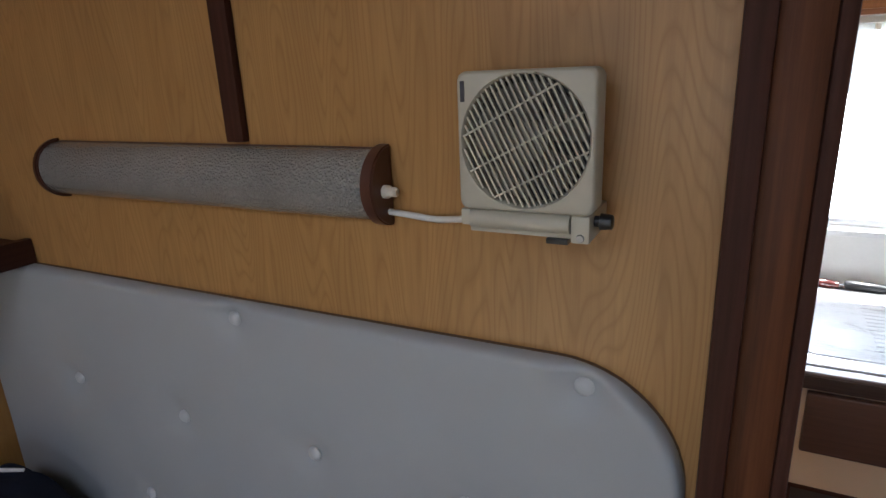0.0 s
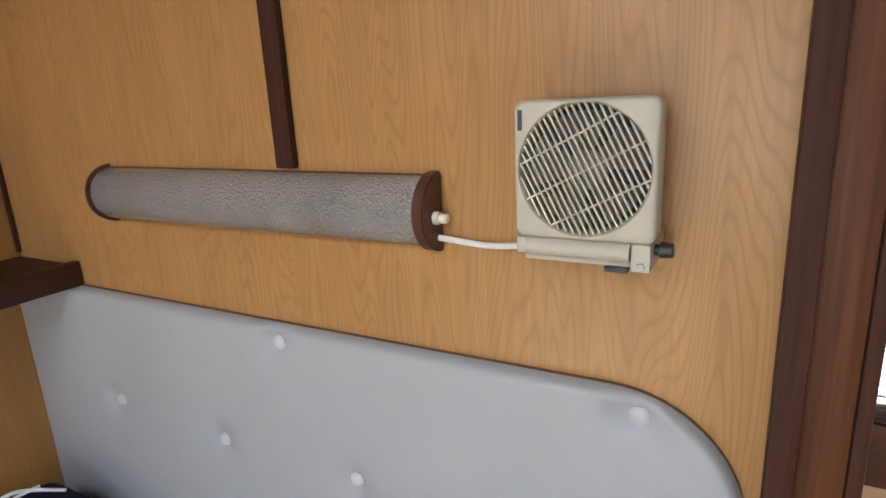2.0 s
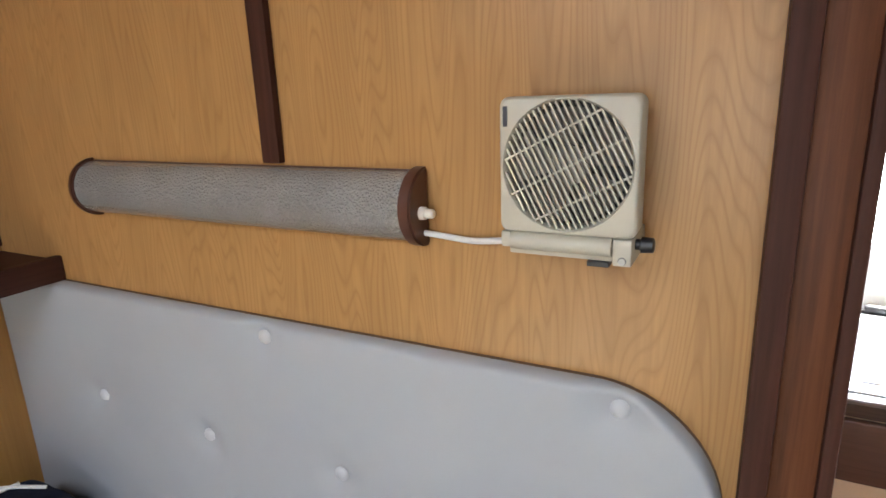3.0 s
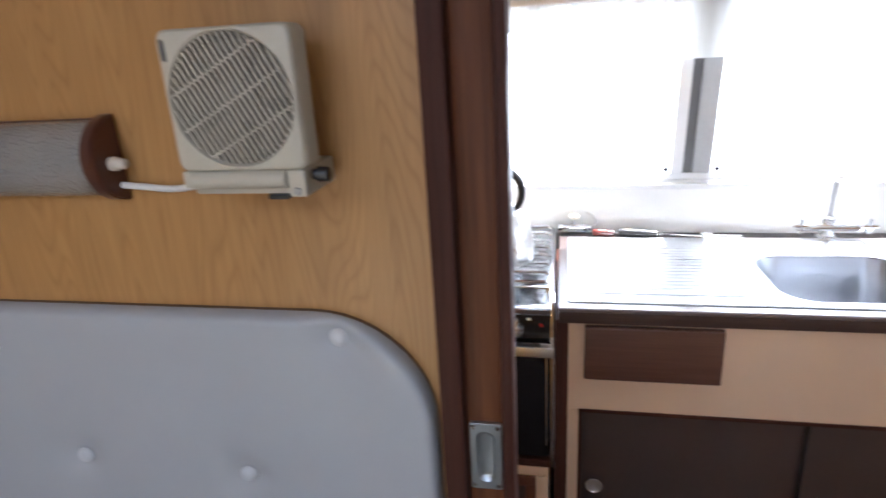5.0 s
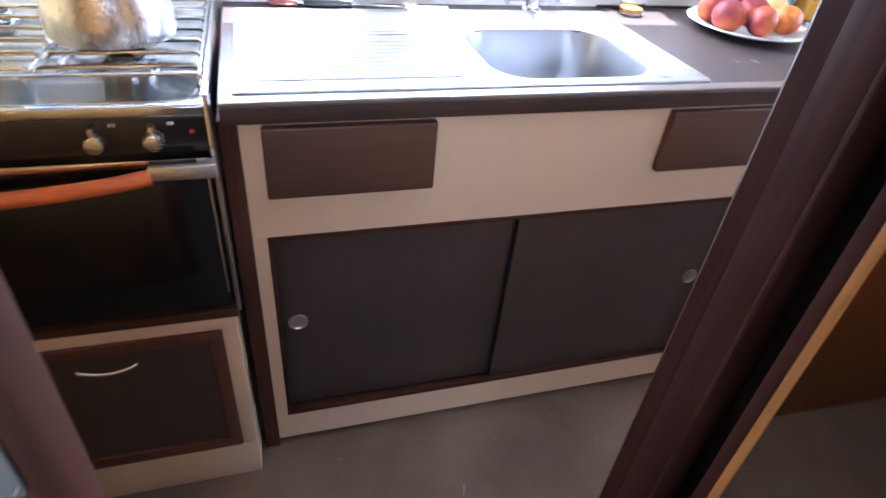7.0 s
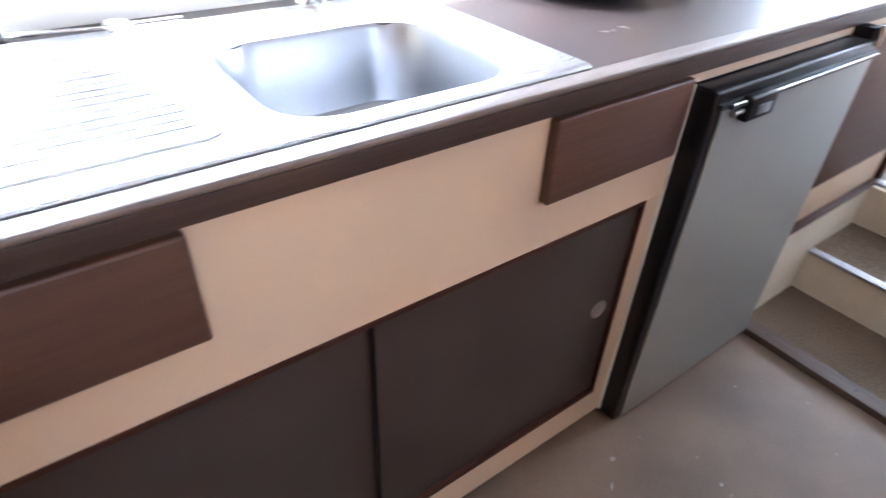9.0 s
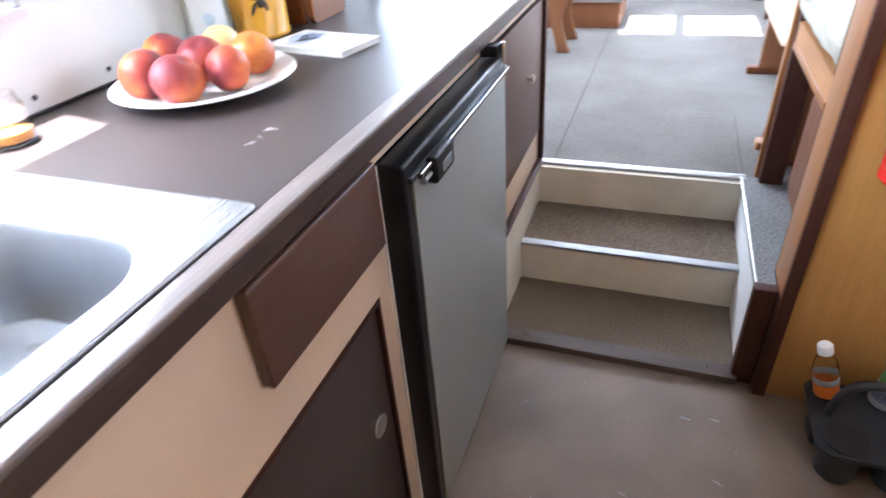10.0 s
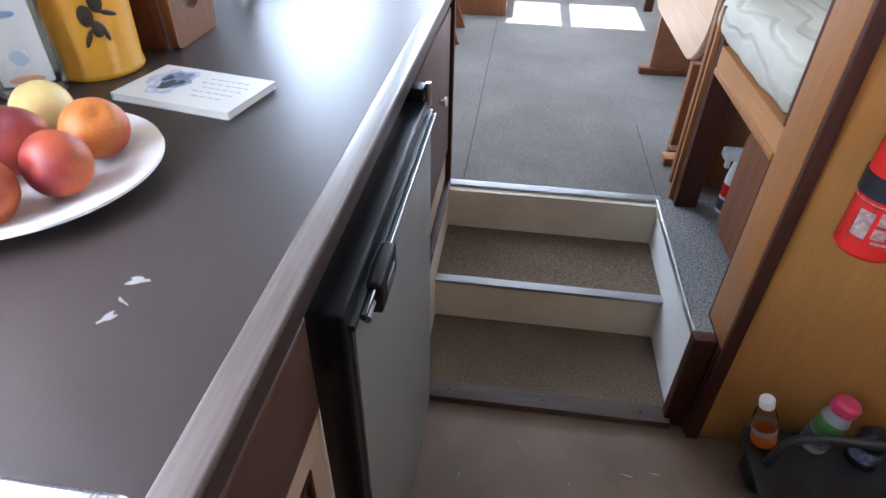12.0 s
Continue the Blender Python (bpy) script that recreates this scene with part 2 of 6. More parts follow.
COUNTER = plain("brown_worktop_laminate", (0.045, 0.033, 0.030), 0.36, var=0.08, big=1.6, fine=500.0, bump=0.1, dist=0.0003, spec=0.34)
# Worn edging, made paler to include the sheen along its top.
COUNTER_EDGE = wood("worktop_edging", (0.095, 0.074, 0.066), (0.19, 0.155, 0.138), "x", 50.0, 0.3)
EDGE_DARK = wood("worktop_front_edging", (0.040, 0.026, 0.022), (0.070, 0.047, 0.040), "x", 46.0, 0.4, gloss=0.3)
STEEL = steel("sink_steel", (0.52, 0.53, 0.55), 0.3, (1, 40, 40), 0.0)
# Sink steel again, darkened to carry the shade inside the bowl.
BOWL_SHADE = steel("shaded_bowl_steel", (0.36, 0.37, 0.39), 0.38, (1, 1, 1), 0.0)
CHROME = steel("chrome", (0.80, 0.81, 0.82), 0.06, bump=0.0)
WINDOW_ALLOY = plain("window_alloy", (0.70, 0.71, 0.72), 0.4, metal=0.2, var=0.04)
STILE_ALLOY = plain("dull_window_alloy", (0.42, 0.43, 0.44), 0.45, metal=0.2, var=0.08)
HOB = steel("hob_steel", (0.46, 0.47, 0.49), 0.14, bump=0.0)
KNOB = steel("satin_knob", (0.62, 0.62, 0.63), 0.26, bump=0.0)
NOSING = steel("worn_nosing_alloy", (0.42, 0.42, 0.42), 0.5)
ALUMINIUM = steel("aluminium", (0.72, 0.73, 0.74), 0.35)
PLATE_METAL = steel("zinc_plate", (0.40, 0.45, 0.50), 0.32)
KETTLE = steel("kettle_steel", (0.66, 0.63, 0.60), 0.28, (50, 50, 1), 0.0)
BLACK = plain("black_enamel", (0.012, 0.011, 0.012), 0.22, var=0.1, bump=0.03)
BLACK_GLASS = plain("oven_glass", (0.006, 0.006, 0.008), 0.08, var=0.05, bump=0.0)
BLACK_PLASTIC = plain("black_plastic", (0.014, 0.014, 0.016), 0.36, bump=0.1)
RUBBER = plain("grey_black_plastic", (0.022, 0.026, 0.031), 0.42, bump=0.15)
FRIDGE_BLACK = plain("black_door_trim", (0.008, 0.008, 0.010), 0.3, var=0.1, bump=0.0, spec=0.22)
FRIDGE_GREY = plain("grey_fridge_panel", (0.26, 0.278, 0.270), 0.38, var=0.03, metal=0.1, fine=500.0, bump=0.0)
FAN_CREAM = plain("aged_cream_plastic", (0.50, 0.475, 0.39), 0.42, var=0.06, bump=0.05)
# Near black: the shade inside the fan, put into the colour.
FAN_SHADE = plain("fan_shadow_grey", (0.012, 0.011, 0.011), 0.5)
FAN_BLADE = plain("fan_blade_grey", (0.30, 0.28, 0.25), 0.5)
VINYL_BUTTON = plain("white_vinyl_button", (0.55, 0.57, 0.59), 0.3, var=0.04)
VINYL = plain("white_vinyl", (0.40, 0.425, 0.455), 0.42, var=0.04, big=4.0, fine=700.0, bump=0.25, dist=0.0004)
WHITE = plain("white_paint", (0.78, 0.77, 0.74), 0.45, var=0.05)
CREAM = plain("cream_riser_paint", (0.70, 0.64, 0.53), 0.5, var=0.1, big=7.0)
SPLASH = plain("white_splashback_panel", (0.74, 0.75, 0.74), 0.3, var=0.04)
CERAMIC = plain("white_glaze", (0.82, 0.81, 0.78), 0.12, var=0.02, bump=0.0)
YELLOW_WALL = plain("yellowed_varnish_wall", (0.60, 0.44, 0.20), 0.4, var=0.08)
POT_YELLOW = plain("yellow_ochre_tin", (0.72, 0.36, 0.025), 0.3, var=0.06)
FLOOR = worn_floor("brown_sheet_floor")
TREAD = carpet("brown_tread_carpet", (0.088, 0.064, 0.045), (0.235, 0.180, 0.132), 180.0)
CARPET = carpet("grey_cord_carpet", (0.105, 0.095, 0.087), (0.192, 0.176, 0.162), 170.0)
CARPET_DARK = carpet("flecked_grey_carpet", (0.06, 0.06, 0.062), (0.34, 0.325, 0.31), 170.0)
NAVY = carpet("navy_cloth", (0.012, 0.014, 0.028), (0.032, 0.036, 0.06), 600.0)
CLOTH_WHITE = plain("white_cord", (0.75, 0.74, 0.72), 0.8)
MATTRESS = quilted("quilted_cream_cloth", (0.46, 0.435, 0.36))
RED = plain("red_enamel", (0.55, 0.022, 0.018), 0.22, var=0.06, bump=0.02)
ORANGE_WOOD = wood("orange_handle_wood", (0.42, 0.085, 0.02), (0.60, 0.15, 0.04), "x", 40.0, 0.35)
PAPER = plain("white_card", (0.70, 0.69, 0.65), 0.55, var=0.03)
PRINT = plain("dark_print", (0.05, 0.05, 0.06), 0.6)
GREY_PRINT = plain("grey_print", (0.30, 0.31, 0.31), 0.6)
LABEL_WHITE = plain("white_label", (0.78, 0.80, 0.80), 0.4, var=0.04)
LABEL_ORANGE = plain("orange_label", (0.80, 0.20, 0.02), 0.4)
# Whites and labels of the caddy bottles, with the corner's shade mixed in.
SHADED_WHITE = plain("shaded_white_plastic", (0.38, 0.40, 0.42), 0.35, var=0.1)
SHADED_LABEL = plain("shaded_printed_label", (0.16, 0.18, 0.26), 0.4, var=0.6, big=90.0)
LABEL_PALE = plain("pale_worn_print", (0.60, 0.46, 0.43), 0.4, var=0.3, big=120.0)
PINK = plain("pink_plastic", (0.62, 0.05, 0.13), 0.4)
GREEN = plain("green_plastic", (0.08, 0.25, 0.06), 0.4)
BLACK_LABEL = plain("black_band_label", (0.02, 0.02, 0.025), 0.4)
LEMON = plain("lemon_peel", (0.78, 0.58, 0.22), 0.45, var=0.08, fine=220.0, bump=0.4)
PEACH = peach("nectarine_skin")
OLIVE = plain("olive_print", (0.04, 0.028, 0.02), 0.5)
def translucent(name, color):
    """Thin white cloth that lets daylight through."""
    m, t, p = material(name)
    n = node(t, "ShaderNodeTexNoise", Scale=40.0, Detail=3.0)
    t.links.new(coords(t, (1, 1, 0.1)), n.inputs["Vector"])
    c = ramp(t, n.outputs["Fac"], [(0.3, tuple(k * 0.85 for k in color)), (0.7, color)])
    d = t.nodes.new("ShaderNodeBsdfTranslucent")
    mix = t.nodes.new("ShaderNodeMixShader")
    mix.inputs[0].default_value = 0.6
    t.links.new(c, d.inputs["Color"])
    t.links.new(c, p.inputs["Base Color"])
    p.inputs["Roughness"].default_value = 0.9
    t.links.new(p.outputs[0], mix.inputs[1])
    t.links.new(d.outputs[0], mix.inputs[2])
    t.links.new(mix.outputs[0], t.nodes["Material Output"].inputs["Surface"])
    return m


NET = translucent("white_net", (0.85, 0.85, 0.83))
GLASS = glass("clear_glass")
THIN_CLEAR = glass("thin_clear_plastic", (0.96, 0.97, 0.97), 0.05, 1.09)
SOAP = glass("pale_soap_bottle", (0.90, 0.92, 0.80), 0.22, 1.33)
AMBER = plain("honey", (0.55, 0.22, 0.03), 0.15)
LAMP_COVER = frosted("pebbled_lamp_cover")
LAMP_CAP = plain("brown_lamp_cap", (0.085, 0.030, 0.018), 0.35)
IVORY = plain("ivory_plastic", (0.74, 0.68, 0.58), 0.35)
RED_CLEAR = plain("red_driver_grip", (0.095, 0.020, 0.016), 0.2, var=0.4, big=60.0)
DUST = plain("white_scuff", (0.27, 0.255, 0.25), 0.7)
EDGE_LINE = plain("dark_beading", (0.13, 0.075, 0.042), 0.45)


def mirror_material():
    m, t, p = material("mirror")
    p.inputs["Base Color"].default_value = (0.86, 0.87, 0.86, 1)
    p.inputs["Metallic"].default_value = 1.0
    p.inputs["Roughness"].default_value = 0.015
    return m


MIRROR = mirror_material()

# ---------------------------------------------------------------- mesh helpers


def box(bm, lo, hi):
    x0, y0, z0 = (min(a, b) for a, b in zip(lo, hi))
    x1, y1, z1 = (max(a, b) for a, b in zip(lo, hi))
    v = [bm.verts.new(c) for c in ((x0, y0, z0), (x1, y0, z0), (x1, y1, z0), (x0, y1, z0), (x0, y0, z1), (x1, y0, z1), (x1, y1, z1), (x0, y1, z1))]
    for q in ((0, 3, 2, 1), (4, 5, 6, 7), (0, 1, 5, 4), (1, 2, 6, 5), (2, 3, 7, 6), (3, 0, 4, 7)):
        bm.faces.new([v[i] for i in q])
    return bm


def block(lo, hi, bevel=0.0, seg=2):
    bm = box(bmesh.new(), lo, hi)
    if bevel:
        bmesh.ops.bevel(bm, geom=bm.edges[:], offset=bevel, segments=seg, profile=0.6, affect="EDGES")
    return bm


def prism(poly, a, b, axis="y", bevel=0.0):
    """A flat outline pulled from a to b along an axis; the outline lies in the two other axes, in order."""
    bm = bmesh.new()

    def at(p, d):
        return {"x": (d, p[0], p[1]), "y": (p[0], d, p[1]), "z": (p[0], p[1], d)}[axis]

    lo, hi = [bm.verts.new(at(p, a)) for p in poly], [bm.verts.new(at(p, b)) for p in poly]
    n = len(poly)
    bm.faces.new(lo)
    bm.faces.new(hi)
    for i in range(n):
        bm.faces.new((lo[i], lo[(i + 1) % n], hi[(i + 1) % n], hi[i]))
    bmesh.ops.recalc_face_normals(bm, faces=bm.faces[:])
    if bevel:
        rims = [e for e in bm.edges if len(e.link_faces) == 2 and any(len(f.verts) == n and n > 4 for f in e.link_faces)] if n > 4 else bm.edges[:]
        bmesh.ops.bevel(bm, geom=rims, offset=bevel, segments=2, affect="EDGES")
    return bm


def ring_points(cx, cy, w, h, r, n=8, side=0):
    """A rectangle with rounded corners, as points."""
    out = []
    for k, (sx, sy) in enumerate(((1, 1), (-1, 1), (-1, -1), (1, -1))):
        for i in range(n + 1):
            a = math.pi / 2 * (k + i / n)
            out.append((cx + sx * (w / 2 - r) + r * math.cos(a), cy + sy * (h / 2 - r) + r * math.sin(a)))
        nx, ny = ((-1, 1), (-1, -1), (1, -1), (1, 1))[k]
        a = math.pi / 2 * (k + 1)
        last, nxt = out[-1], (cx + nx * (w / 2 - r) + r * math.cos(a), cy + ny * (h / 2 - r) + r * math.sin(a))
        for i in range(1, side + 1):
            f = i / (side + 1)
            out.append((last[0] + (nxt[0] - last[0]) * f, last[1] + (nxt[1] - last[1]) * f))
    return out


def loft(loops, cap_lo=True, cap_hi=True):
    bm = bmesh.new()
    rows = [[bm.verts.new(p) for p in loop] for loop in loops]
    for a, b in zip(rows, rows[1:]):
        n = len(a)
        for i in range(n):
            bm.faces.new((a[i], a[(i + 1) % n], b[(i + 1) % n], b[i]))
    if cap_lo:
        bm.faces.new(rows[0][::-1])
    if cap_hi:
        bm.faces.new(rows[-1])
    bmesh.ops.recalc_face_normals(bm, faces=bm.faces[:])
    return bm


def lathe(profile, centre=(0, 0, 0), seg=32, turn=None, cap_lo=True, cap_hi=True):
    """Turned about z: rows of (radius, z)."""
    loops = [[(r * math.cos(2 * math.pi * i / seg), r * math.sin(2 * math.pi * i / seg), z) for i in range(seg)] for r, z in profile]
    bm = loft(loops, cap_lo, cap_hi)
    bm.transform(Matrix.Translation(centre) @ (turn or Matrix()))
    return bm


def rod(a, b, r, seg=14, r2=None):
    a, b = Vector(a), Vector(b)
    d = b - a
    return lathe([(r, 0), (r2 or r, d.length)], a, seg, d.to_track_quat("Z", "Y").to_matrix().to_4x4())


def tube(points, r, seg=10, closed=False):
    """A round bar along a path."""
    pts = [Vector(p) for p in points]
    loops, up = [], None
    for i, p in enumerate(pts):
        d = (pts[min(i + 1, len(pts) - 1)] - pts[max(i - 1, 0)]).normalized()
        if up is None:
            up = d.orthogonal().normalized()
        up = (up - d * up.dot(d)).normalized()
        side = d.cross(up)
        loops.append([p + r * (math.cos(2 * math.pi * k / seg) * up + math.sin(2 * math.pi * k / seg) * side) for k in range(seg)])
    return loft(loops)


def smooth_path(points, n=6):
    """A curve through points."""
    p = [Vector(q) for q in points]
    p = [2 * p[0] - p[1], *p, 2 * p[-1] - p[-2]]
    out = []
    for i in range(1, len(p) - 2):
        for k in range(n):
            t = k / n
            out.append(0.5 * (2 * p[i] + (p[i + 1] - p[i - 1]) * t + (2 * p[i - 1] - 5 * p[i] + 4 * p[i + 1] - p[i + 2]) * t * t
                              + (3 * p[i] - p[i - 1] - 3 * p[i + 1] + p[i + 2]) * t ** 3))
    out.append(p[-2])
    return out


def merged(*bms):
    out = bms[0]
    for b in bms[1:]:
        me = bpy.data.meshes.new("temp")
        b.to_mesh(me)
        out.from_mesh(me)
        bpy.data.meshes.remove(me)
        b.free()
    return out


def moved(bm, m):
    bm.transform(m)
    return bm


def solid(name, bm, mat, sharp=35):
    me = bpy.data.meshes.new(name)
    bmesh.ops.recalc_face_normals(bm, faces=bm.faces[:])
    bm.to_mesh(me)
    bm.free()
    me.materials.append(mat)
    me.polygons.foreach_set("use_smooth", [True] * len(me.polygons))
    me.set_sharp_from_angle(angle=radians(sharp))
    return new(name, me)


def part(name, bm, mat, parent, label=""):
    ob = solid(name, bm, mat)
    ob.parent = parent
    if label:
        tagged(ob, label)
    return ob


def thing(name, label, category, group="", place=(0, 0, 0)):
    ob = new(name)
    ob.empty_display_size = 0.05
    ob.location = place
    return tagged(ob, label, category, group)


def structure(name, bm, mat, label, category="wall"):
    return tagged(solid(name, bm, mat), label, category, kind="structure")


# ---------------------------------------------------------------- structure
BH = -0.715      # cabin face of the bulkhead
SAL = 0.287      # saloon floor level
XE = 5.05        # far end of the saloon


def attach(name, bm, mat, parent, label=""):
    ob = part(name, bm, mat, parent, label)
    ob.matrix_parent_inverse = Matrix.Translation(-parent.location)
    return ob


structure("floor", block((-1.5, -3.1, -0.08), (1.80, 0.62, -0.02)), FLOOR, "worn brown sheet flooring with pale scratches", "floor")
structure("floor_saloon", block((2.375, -1.62, 0.2), (XE + 0.1, 0.78, SAL)), CARPET, "grey cord carpet of the raised saloon", "floor")
structure("carpet_seam", merged(block((2.40, -0.062, SAL), (4.2, -0.058, SAL + 0.0012)), block((2.40, -0.67, SAL), (2.9, -0.667, SAL + 0.0008))), plain("dark_seam", (0.070, 0.063, 0.058), 0.95, spec=0.1), "thin seam between two carpet lengths", "seam")

# bulkhead between sleeping cabin and galley
structure("wall_bulkhead", merged(block((-1.475, BH, -0.02), (-0.125, -0.697, 1.95)), block((-0.125, BH, 1.80), (0.36, -0.697, 1.95))), VENEER, "oak-veneered bulkhead behind the bed")
structure("wall_pocket", block((-1.20, -0.684, -0.02), (-0.17, -0.668, 1.95)), VENEER_DULL, "veneered back of the sliding door pocket")
structure("door_post", block((-0.143, -0.754, -0.02), (-0.119, BH, 1.80), 0.004), MAHOGANY, "dark mahogany post beside the doorway", "door post")
structure("door_header", block((-0.143, -0.754, 1.80), (0.40, BH - 0.001, 1.86), 0.004), MAHOGANY_X, "dark mahogany header over the doorway", "door header")
structure("corner_beading", block((-1.425, BH - 0.008, 1.26), (-1.417, BH, 1.95), 0.002), MAHOGANY, "thin dark beading in the wall corner", "beading")
structure("wall_hull_cabin", block((-1.475, -3.1, 0), (-1.425, BH, 1.95)), VENEER_DULL, "oak-veneered hull side of the cabin")
# Unseen opening, assumed for the rear cabin fill.
structure("wall_cabin_end", merged(block((-1.475, -3.15, 0), (0.40, -3.1, 1.14)), block((-1.475, -3.15, 1.56), (0.40, -3.1, 1.95)),
                                   block((-1.475, -3.15, 1.14), (-0.5, -3.1, 1.56)), block((0.35, -3.15, 1.14), (0.40, -3.1, 1.56))), VENEER_DULL, "oak-veneered end wall with an assumed, unseen light opening")
structure("wall_wardrobe_side", merged(block((0.364, -3.1, 0), (0.385, -0.7605, 1.95))), SAPELE, "wardrobe side beside the doorway")
structure("wall_galley", block((0.40, -0.70, -0.02), (0.62, -0.68, 1.95)), VENEER_DULL, "veneered wall behind the doorway post")
# The opening is unseen, made for the recess fill lamp.
structure("wall_recess", merged(block((0.60, -1.72, -0.02), (0.62, -0.70, 1.95)), block((0.62, -1.72, -0.02), (1.75, -1.70, 1.16)), block((0.62, -1.72, 1.52), (1.75, -1.70, 1.95)), block((0.62, -1.72, 1.16), (0.80, -1.70, 1.52)), block((1.50, -1.72, 1.16), (1.75, -1.70, 1.52))), VENEER_DULL, "veneered walls of the side recess with an added light opening")
structure("wall_divider", block((1.7352, -1.7, -0.02), (1.755, -0.7385, 1.95)), VENEER_DULL, "golden oak-veneered divider at the steps")

# slotted post that takes the sliding door
post = tagged(new("slotted_post"), "dark mahogany post with a slot for the sliding door", "door post", kind="structure")
attach("far_strip", block((0.360, -0.717, -0.02), (0.42, -0.680, 1.86), 0.002), MAHOGANY_DARK, post)
attach("far_bevel", prism([(0.362, -0.6797), (0.42, -0.6797), (0.42, -0.652), (0.368, -0.652), (0.361, -0.660)], -0.02, 1.86, "z", 0.001), MAHOGANY_DARK, post)
attach("slot_back", block((0.392, -0.7468, -0.02), (0.42, -0.7172, 1.86)), BLACK_PLASTIC, post, "black strip at the back of the slot")
attach("near_strip", block((0.360, -0.760, -0.02), (0.42, -0.747, 1.86), 0.002), MAHOGANY_DARK, post)
attach("slot_lip", block((0.3585, -0.7185, -0.02), (0.3625, -0.714, 1.86), 0.0012), MAHOGANY_DARK, post)

# hull side of the galley, leaning in above the worktop


def leaning(x0, x1, z0, z1, thick=0.05):
    def y(z):
        return 0.56 - 0.147 * (z - 1.05) if z > 1.05 else 0.56
    return prism([(y(z0), z0), (y(z0) + thick, z0), (y(z1) + thick, z1), (y(z1), z1)], x0, x1, "x")


WX0, WX1, WZ0, WZ1 = -0.50, 1.15, 1.055, 1.575
structure("wall_hull_galley", block((-0.62, 0.56, -0.02), (2.5, 0.61, 1.05)), SPLASH, "white-lined hull side behind the worktop")
structure("wall_hull_aft", leaning(-0.62, WX0, 1.05, 1.95), SPLASH, "white-lined hull side beside the window")
structure("wall_hull_fore", leaning(WX1, 2.5, 1.05, 1.95), SPLASH, "white-lined hull side beyond the window")
structure("wall_hull_top", leaning(WX0, WX1, WZ1, 1.95), SPLASH, "white-lined hull side over the window")
structure("wall_galley_end", block((-0.62, -0.150, -0.02), (-0.54, 0.56, 1.95)), YELLOW_WALL, "yellow varnished end wall beside the stove")
structure("wall_passage", merged(block((-1.20, -0.170, -0.02), (-0.6205, -0.152, 1.95)), block((-1.22, -0.697, -0.02), (-1.20, -0.152, 1.95))), TEAK, "brown panelled walls of the passage beyond the stove")

# ceiling with two hatch openings, the cabin one added for its fill lamp
structure("ceiling", merged(block((-1.5, -3.15, 1.95), (-0.88, 0.575, 2.0)), block((-0.22, -3.15, 1.95), (2.5, 0.575, 2.0)),
                            block((-0.88, -3.15, 1.95), (-0.22, -2.38, 2.0)), block((-0.88, -1.72, 1.95), (-0.22, 0.575, 2.0))), WHITE, "white ceiling lining", "ceiling")
structure("ceiling_saloon", merged(block((2.5, -1.66, 2.2), (4.24, 0.82, 2.25)), block((4.70, -1.66, 2.2), (XE + 0.1, 0.82, 2.25)),
                                   block((4.24, -1.66, 2.2), (4.70, -0.48, 2.25)), block((4.24, -0.08, 2.2), (4.70, -0.03, 2.25)), block((4.24, 0.28, 2.2), (4.70, 0.82, 2.25)),
                                   block((2.45, -1.66, 1.95), (2.5, 0.82, 2.25))), WHITE, "white saloon ceiling lining with a hatch", "ceiling")


def windowed(y0, y1):
    return merged(block((2.5, y0, 0.2), (XE + 0.1, y1, 1.22)), block((2.5, y0, 1.80), (XE + 0.1, y1, 2.2)), block((2.5, y0, 1.22), (2.75, y1, 1.80)), block((4.75, y0, 1.22), (XE + 0.1, y1, 1.80)))


structure("wall_saloon_port", windowed(0.76, 0.81), WHITE, "white saloon side with a long window opening out of view")
# Opening assumed for the starboard fill.
structure("wall_saloon_starboard", windowed(-1.66, -1.61), WHITE, "white saloon side with a long window opening out of view")
# The upper gap is an unseen opening made for the end fill.
structure("wall_saloon_end", merged(block((XE, -1.62, SAL), (XE + 0.05, 0.78, 1.45)), block((XE, -1.62, 1.98), (XE + 0.05, 0.78, 2.2)), block((XE, -1.62, 1.45), (XE + 0.05, -0.72, 1.98)), block((XE, 0.52, 1.45), (XE + 0.05, 0.78, 1.98))), WHITE, "white far end of the saloon")
structure("wall_saloon_step", merged(block((2.46, 0.56, 0.2), (2.5, 0.78, 1.95)), block((1.755, -1.62, 0), (2.5, -1.60, 1.95))), WHITE, "white lining between galley and saloon")
structure("saloon_door_post", block((XE - 0.03, -0.95, SAL), (XE - 0.001, -0.885, 2.1), 0.004), MAHOGANY, "dark wooden post at the far end", "door post")

# galley window: sliding panes in an aluminium frame
window = tagged(new("window_1"), "aluminium sliding window over the galley worktop, overexposed daylight", "window", kind="structure")


def wy(z, d=0.0):
    return 0.56 - 0.147 * (z - 1.05) + d


def bar(x0, x1, z0, z1, d0, d1):
    return prism([(wy(z0, d0), z0), (wy(z0, d1), z0), (wy(z1, d1), z1), (wy(z1, d0), z1)], x0, x1, "x", 0.002)


attach("sill", merged(bar(WX0, WX1, 1.040, 1.056, -0.016, 0.02), bar(WX0, WX1, 1.056, 1.066, 0.0, 0.02)), WINDOW_ALLOY, window)
attach("lower_track", merged(bar(WX0, WX1, 1.066, 1.086, 0.004, 0.014), bar(WX0, WX1, 1.066, 1.078, 0.022, 0.03)), WINDOW_ALLOY, window)
attach("upper_track", bar(WX0, WX1, 1.553, 1.576, 0.0, 0.03), WINDOW_ALLOY, window)
attach("jamb", bar(WX0, WX0 + 0.02, 1.066, 1.56, 0.0, 0.03), WINDOW_ALLOY, window)
attach("jamb", bar(WX1 - 0.02, WX1, 1.066, 1.56, 0.0, 0.03), WINDOW_ALLOY, window)
